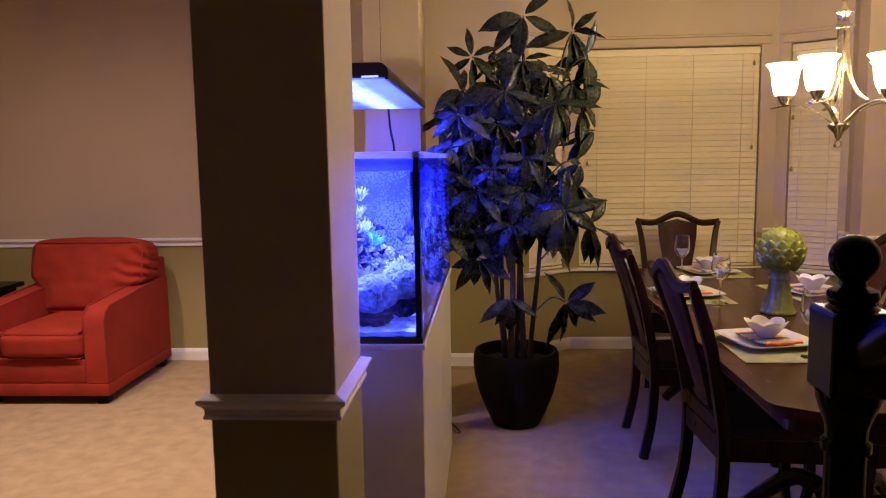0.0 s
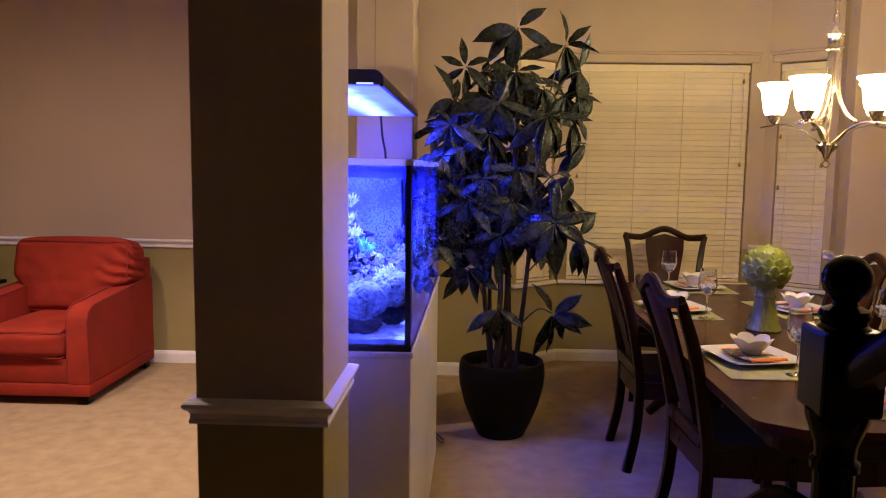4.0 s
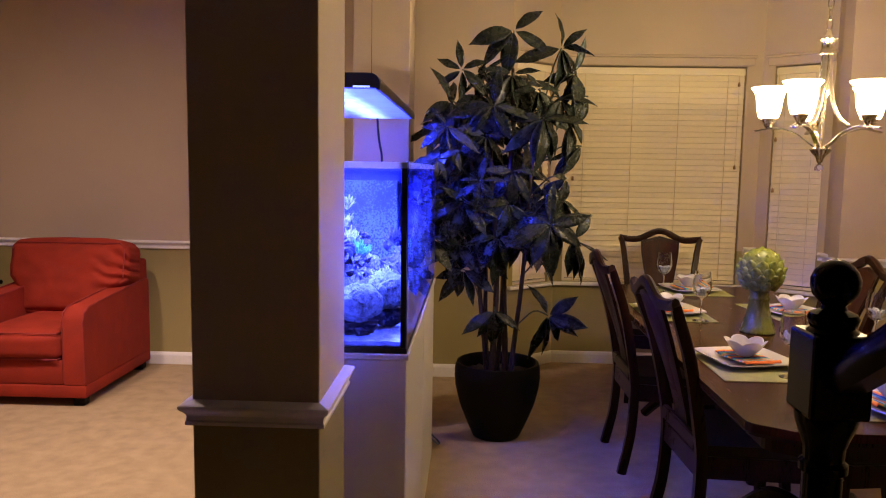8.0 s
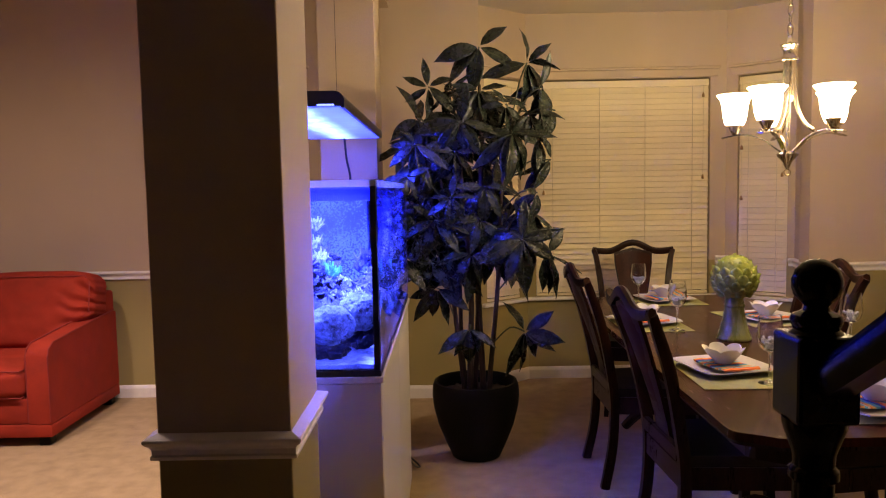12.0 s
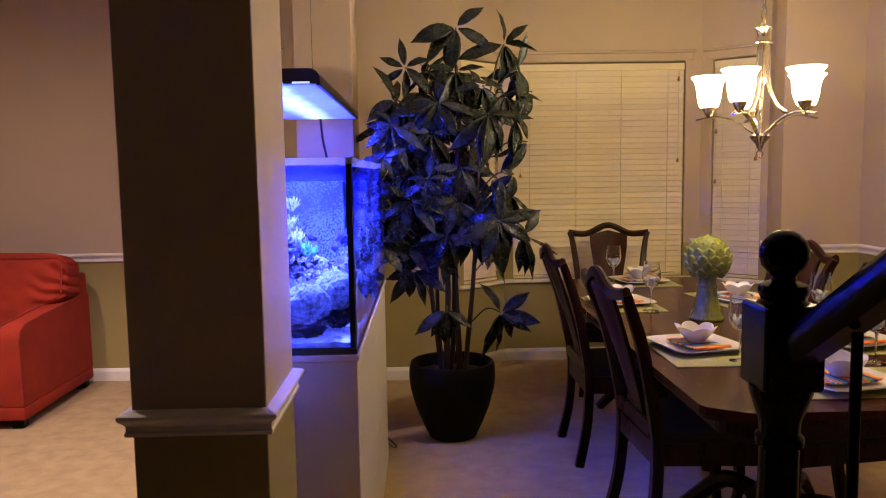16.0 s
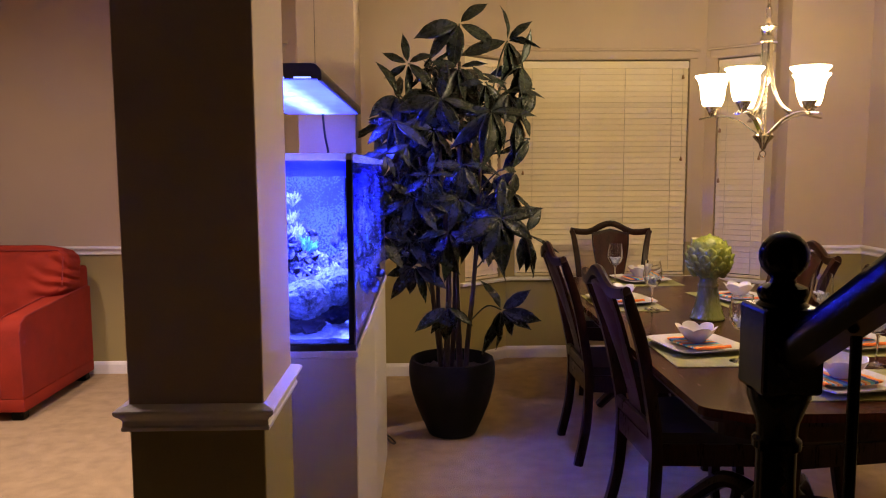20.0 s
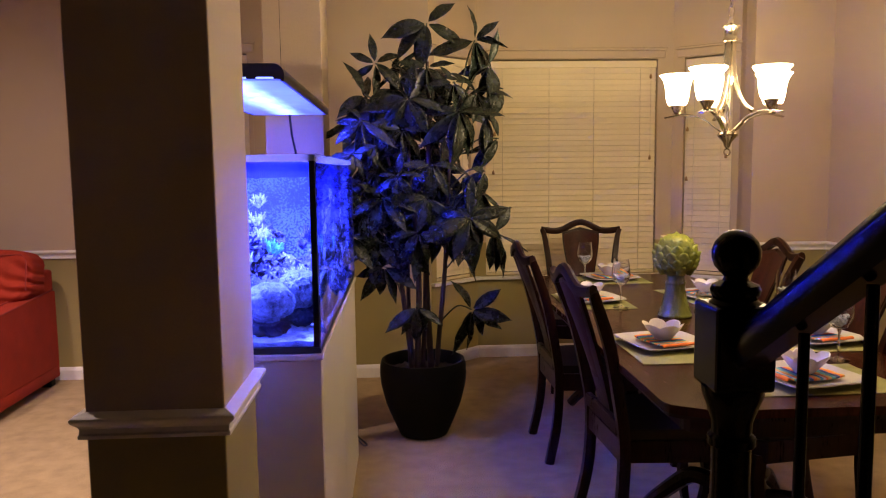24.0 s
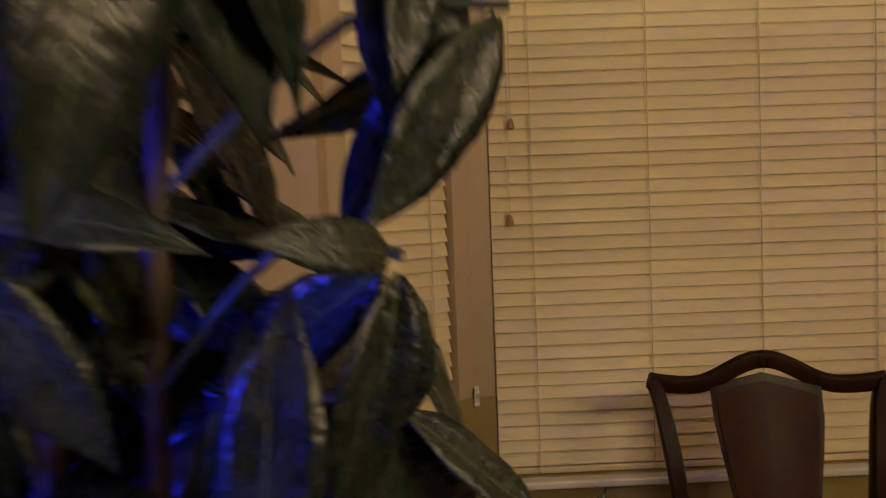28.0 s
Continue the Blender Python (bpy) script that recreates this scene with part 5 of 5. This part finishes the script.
# ---- place settings ----
def placemat(m):
    w, d = 0.235, 0.168
    bm = bmesh.new()
    vs = [[bm.verts.new((-w + 2 * w * i / 16, -d + 2 * d * j / 12, 0.0025 + 0.0016 * noise.noise(Vector((i * 0.6, j * 0.6, m.translation.x * 9))))) for i in range(17)] for j in range(13)]
    for j in range(12):
        for i in range(16):
            bm.faces.new((vs[j][i], vs[j][i + 1], vs[j + 1][i + 1], vs[j + 1][i]))
    r = bmesh.ops.extrude_face_region(bm, geom=bm.faces[:])
    for v in [g for g in r["geom"] if isinstance(g, bmesh.types.BMVert)]:
        v.co.z = 0.0
    ob = mesh_ob("placemat", bm, M_MAT, True)
    ob.matrix_basis = m
    return tagged(ob, "sage green woven placemat on the table", "placemat", "placemats")


def dinner_plate():
    bm = bmesh.new()
    rings = []
    for h, z in ((0.070, 0.004), (0.085, 0.0), (0.090, 0.003), (0.118, 0.014), (0.132, 0.019), (0.131, 0.023), (0.115, 0.018), (0.088, 0.008), (0.070, 0.007)):
        ring = []
        for i in range(32):
            a = 2 * math.pi * i / 32
            k = 1.12 * (abs(math.cos(a)) ** 9 + abs(math.sin(a)) ** 9) ** (-1 / 9)
            ring.append(bm.verts.new((h * k * math.cos(a), h * k * math.sin(a), z)))
        rings.append(ring)
    for a, b in zip(rings, rings[1:]):
        for i in range(32):
            bm.faces.new((a[i], a[(i + 1) % 32], b[(i + 1) % 32], b[i]))
    bm.faces.new(rings[0]), bm.faces.new(rings[-1])
    return mesh_ob("dinner_plate", bm, M_CERAMIC, True)


def napkin():
    """Folded strip that lies across the plate and hangs over its rim."""
    bm = bmesh.new()
    prof = [(-0.122, 0.0215), (-0.116, 0.0255), (-0.108, 0.0245), (-0.095, 0.0215), (-0.06, 0.0175), (0.02, 0.0165), (0.060, 0.0165), (0.092, 0.0185)]
    rows = []
    for i in range(11):
        x = -0.072 + 0.144 * i / 10
        rows.append([bm.verts.new((x + 0.002 * math.sin(k * 2 + i), y, z + 0.0012 * math.sin(i * 1.7 + k))) for k, (y, z) in enumerate(prof)])
    for a, b in zip(rows, rows[1:]):
        for k in range(len(prof) - 1):
            bm.faces.new((a[k], a[k + 1], b[k + 1], b[k]))
    r = bmesh.ops.extrude_face_region(bm, geom=bm.faces[:])
    for v in [g for g in r["geom"] if isinstance(g, bmesh.types.BMVert)]:
        v.co.z += 0.006
    for v in bm.verts:
        v.co = Vector((v.co.y, v.co.x, v.co.z))
    return mesh_ob("napkin", bm, M_NAPKIN, True)


def petal_bowl():
    bm = bmesh.new()
    rings = []
    for r, z, amp in ((0.030, 0.0, 0), (0.033, 0.004, 0), (0.045, 0.018, 0.02), (0.062, 0.038, 0.05), (0.074, 0.058, 0.09), (0.070, 0.057, 0.09), (0.058, 0.038, 0.05),
                      (0.040, 0.020, 0.02), (0.022, 0.010, 0)):
        ring = []
        for i in range(48):
            a = 2 * math.pi * i / 48
            pet = abs(math.sin(3 * a)) ** 0.7
            top = max(0, (z - 0.03) / 0.03)
            ring.append(bm.verts.new((r * (1 + amp * (pet - 0.5) * 1.6) * math.cos(a), r * (1 + amp * (pet - 0.5) * 1.6) * math.sin(a), z + 0.016 * top * (pet - 0.6))))
        rings.append(ring)
    for a, b in zip(rings, rings[1:]):
        for i in range(48):
            bm.faces.new((a[i], a[(i + 1) % 48], b[(i + 1) % 48], b[i]))
    bm.faces.new(rings[0]), bm.faces.new(rings[-1])
    return mesh_ob("petal_bowl", bm, M_CERAMIC, True)


def wine_glass(m):
    g = empty("wine_glass", m, "clear stemmed wine glass half filled with clear beads", "wine glass", "wine glasses")
    for nm, prof in (("foot", [(0.034, 0.0), (0.034, 0.002), (0.012, 0.006), (0.005, 0.012)]), ("stem", [(0.005, 0.0125), (0.0036, 0.03), (0.0036, 0.085), (0.008, 0.0995)])):
        part(nm, lathem(prof, 20), M_CLEAR, g, smooth=True).visible_shadow = False
    bowl = part("glass_bowl", lathem([(0.006, 0.10), (0.022, 0.106), (0.034, 0.122), (0.040, 0.145), (0.039, 0.17), (0.034, 0.20), (0.0325, 0.214), (0.0318, 0.214), (0.0375, 0.17),
                                      (0.0385, 0.145), (0.0325, 0.123), (0.020, 0.108)], 28, ends=False), M_CLEAR, g, smooth=True)
    bowl.visible_shadow = False
    rng = random.Random(3)
    bm = bmesh.new()
    for i in range(100):
        z = rng.uniform(0.114, 0.143)
        rr = max(0.0, 0.013 + (z - 0.114) * 0.55) * math.sqrt(rng.random())
        a = rng.uniform(0, 6.28)
        bmesh.ops.create_icosphere(bm, subdivisions=1, radius=0.0052, matrix=Matrix.Translation((rr * math.cos(a), rr * math.sin(a), z)))
    tagged(part("beads", bm, M_BEAD, g, "clear glass beads", True), kind="stuff")
    return g


MATS = ((1.350, 2.885, -90, 1.345, 2.925, 1.428, 2.712), (1.325, 3.925, -90, 1.315, 3.93, 1.412, 3.71), (1.600, 4.640, 180, 1.625, 4.665, 1.440, 4.545),
        (1.945, 4.010, 97, 1.945, 3.965, 1.845, 4.165), (1.945, 3.000, 90, 1.965, 2.955, 1.985, 3.225), (1.645, 2.425, 0, 1.625, 2.415, 1.870, 2.635))
proto = None
for x, y, a, bx, by, gx, gy in MATS:
    placemat(pose(x, y, TOP + 0.0005, 0, 0, a))
    if proto is None:
        proto = (tagged(dinner_plate(), "square white plate with an upturned rim on a placemat", "plate", "dinner plates"),
                 tagged(napkin(), "striped blue and orange napkin folded over a plate", "napkin", "napkins"),
                 tagged(petal_bowl(), "white petal-shaped bowl on a folded napkin", "bowl", "petal bowls"), wine_glass(pose(0, 0, 0)))
        made = proto
    else:
        made = [copy_thing(o, pose(0, 0, 0)) for o in proto]
    turn = a + 12
    made[0].matrix_basis = pose(bx, by, TOP + 0.0045, 0, 0, turn)
    made[1].matrix_basis = pose(bx, by, TOP + 0.0045, 0, 0, turn + (180 if a < 0 else 0))
    made[2].matrix_basis = pose(bx, by, TOP + 0.0045 + 0.0245, 0, 0, turn + 20)
    made[3].matrix_basis = pose(gx, gy, TOP + 0.0045, 0, 0, a) @ Matrix.Scale(1.12, 4)


def artichoke():
    c = empty("artichoke_ornament", pose(1.605, 3.50, TOP), "green glazed ceramic artichoke on a flared pedestal", "ornament")
    part("pedestal", lathem([(0.072, 0.0), (0.076, 0.004), (0.076, 0.010), (0.073, 0.014), (0.070, 0.024), (0.062, 0.050), (0.053, 0.085), (0.046, 0.120), (0.0425, 0.148), (0.0445, 0.151), (0.046, 0.156), (0.044, 0.161), (0.040, 0.166), (0.039, 0.190), (0.043, 0.215), (0.058, 0.235)], 36),
         M_STEM, c, "green glazed pedestal with a raised collar", True)
    part("core", lathem([(0.02, 0.20), (0.062, 0.225), (0.082, 0.27), (0.086, 0.31), (0.078, 0.345), (0.05, 0.372), (0.012, 0.384)], 28), M_GREEN, c, smooth=True)
    bm = bmesh.new()
    rows = []
    for i in range(7):
        t = i / 6
        w = 0.0315 * (0.72 + 0.28 * math.sin(math.pi * min(1.0, t * 1.1))) * math.sqrt(max(0.06, 1 - (max(0.0, t - 0.45) / 0.57) ** 2))
        rows.append([bm.verts.new((x * w, -0.013 * (1 - x * x) - 0.008 * t * t, 0.052 * t)) for x in (-1, -0.5, 0, 0.5, 1)])
    for a, b in zip(rows, rows[1:]):
        for k in range(4):
            bm.faces.new((a[k], a[k + 1], b[k + 1], b[k]))
    r = bmesh.ops.extrude_face_region(bm, geom=bm.faces[:])
    for v in [g for g in r["geom"] if isinstance(g, bmesh.types.BMVert)]:
        v.co.y += 0.006
    me = bpy.data.meshes.new("scale")
    bmesh.ops.recalc_face_normals(bm, faces=bm.faces)
    bm.to_mesh(me), bm.free()
    me.polygons.foreach_set("use_smooth", [True] * len(me.polygons))
    me.materials.append(M_GREEN)
    for j, (z, r, n, tilt) in enumerate(((0.200, 0.064, 9, 24), (0.224, 0.080, 10, 12), (0.252, 0.0885, 11, 2), (0.281, 0.0885, 11, -13), (0.309, 0.0785, 10, -30), (0.332, 0.060, 8, -47), (0.350, 0.038, 6, -62))):
        for i in range(n):
            a = 360 * (i + 0.5 * (j % 2)) / n
            s = new("scale", me)
            s.parent = c
            s.matrix_basis = pose(0, 0, z, 0, 0, a) @ pose(0, -r, 0, tilt)


artichoke()


# ---- chandelier ----
def chandelier():
    cx, cy = 1.752, 3.305
    c = empty("chandelier", Matrix.Translation((cx, cy, CEIL)) @ pose(0, 0, 0, -0.3, 0.45, 0) @ Matrix.Translation((0, 0, -CEIL)), "brushed nickel chandelier with five glowing frosted glass shades", "chandelier")
    part("ceiling_canopy", lathem([(0.012, CEIL - 0.05), (0.045, CEIL - 0.035), (0.062, CEIL - 0.012), (0.064, CEIL - 0.001)], 28), M_NICKEL, c, smooth=True)
    n = 15
    z0, z1 = 2.065, CEIL - 0.045
    for i in range(n):
        zc = z0 + (z1 - z0) * (i + 0.5) / n
        h = (z1 - z0) / n * 0.68
        pts = [(0.011 * math.sin(a), 0, zc + h * math.cos(a)) for a in [2 * math.pi * k / 12 for k in range(12)]]
        if i % 2:
            pts = [(0, x, z) for x, _, z in pts]
        part("chain_link", tube(pts, 0.0028, 6, up=(0.31, 0.33, 0.1), closed=True), M_NICKEL, c, smooth=True)
    part("top_cup", lathem([(0.006, 2.062), (0.012, 2.04), (0.020, 2.03), (0.036, 2.026), (0.038, 2.020), (0.028, 2.005), (0.024, 1.985), (0.030, 1.972), (0.031, 1.962), (0.010, 1.955)], 24), M_NICKEL, c, smooth=True)
    part("centre_rod", tube([(0, 0, 1.96), (0, 0, 1.575)], 0.008, 10, up=(1, 0, 0)), M_NICKEL, c, smooth=True)
    part("bottom_cup", lathem([(0.004, 1.512), (0.012, 1.522), (0.018, 1.540), (0.040, 1.565), (0.044, 1.573), (0.036, 1.580), (0.010, 1.583)], 24), M_NICKEL, c, smooth=True)
    pts = [(0.0135 * math.sin(a), 0, 1.498 + 0.0135 * math.cos(a)) for a in [2 * math.pi * k / 16 for k in range(16)]]
    part("finial_ring", tube(pts, 0.003, 6, up=(0.31, 0.33, 0.1), closed=True), M_NICKEL, c, smooth=True)
    prof = [(-0.009, -0.003), (0.009, -0.003), (0.009, 0.003), (-0.009, 0.003)]
    for k in range(5):
        a = radians(151.7 + 72 * k)
        u = Vector((math.cos(a), math.sin(a), 0))

        def at(r, z):
            return u * r + Vector((0, 0, z))
        bm = bmesh.new()
        pts = smooth_path([at(0.015, 1.575), at(0.055, 1.605), at(0.10, 1.640), at(0.175, 1.662), at(0.262, 1.650)], 5)
        sweep(bm, pts, prof)
        pts = smooth_path([at(0.018, 1.965), at(0.022, 1.86), at(0.040, 1.77), at(0.078, 1.70), at(0.122, 1.668)], 5)
        sweep(bm, pts, prof, up=u)
        arm = part("arm", bm, M_NICKEL, c, "curved flat nickel arm", True)
        sx, sy = u.x * 0.210, u.y * 0.210
        part("socket_cup", lathem([(0.006, 1.662), (0.014, 1.668), (0.030, 1.698), (0.031, 1.703), (0.010, 1.705)], 20, (sx, sy)), M_NICKEL, arm, smooth=True)
        sh = part("shade", lathem([(0.036, 1.704), (0.043, 1.718), (0.049, 1.745), (0.053, 1.785), (0.060, 1.812), (0.076, 1.832), (0.0745, 1.834), (0.058, 1.815), (0.051, 1.785), (0.047, 1.745), (0.041, 1.720)], 32, (sx, sy), ends=False),
                  M_SHADE, arm, "glowing frosted bell-shaped glass shade", True)
        sh.visible_shadow = False
        l = bpy.data.lights.new("chandelier_bulb", "SPOT")
        l.energy, l.color, l.shadow_soft_size, l.spot_size, l.spot_blend = LAMP_W, WARM, 0.03, radians(180), 0.15
        new("chandelier_bulb", l).matrix_basis = pose(cx + sx - 0.006, cy + sy - 0.004, 1.775, 180)


chandelier()
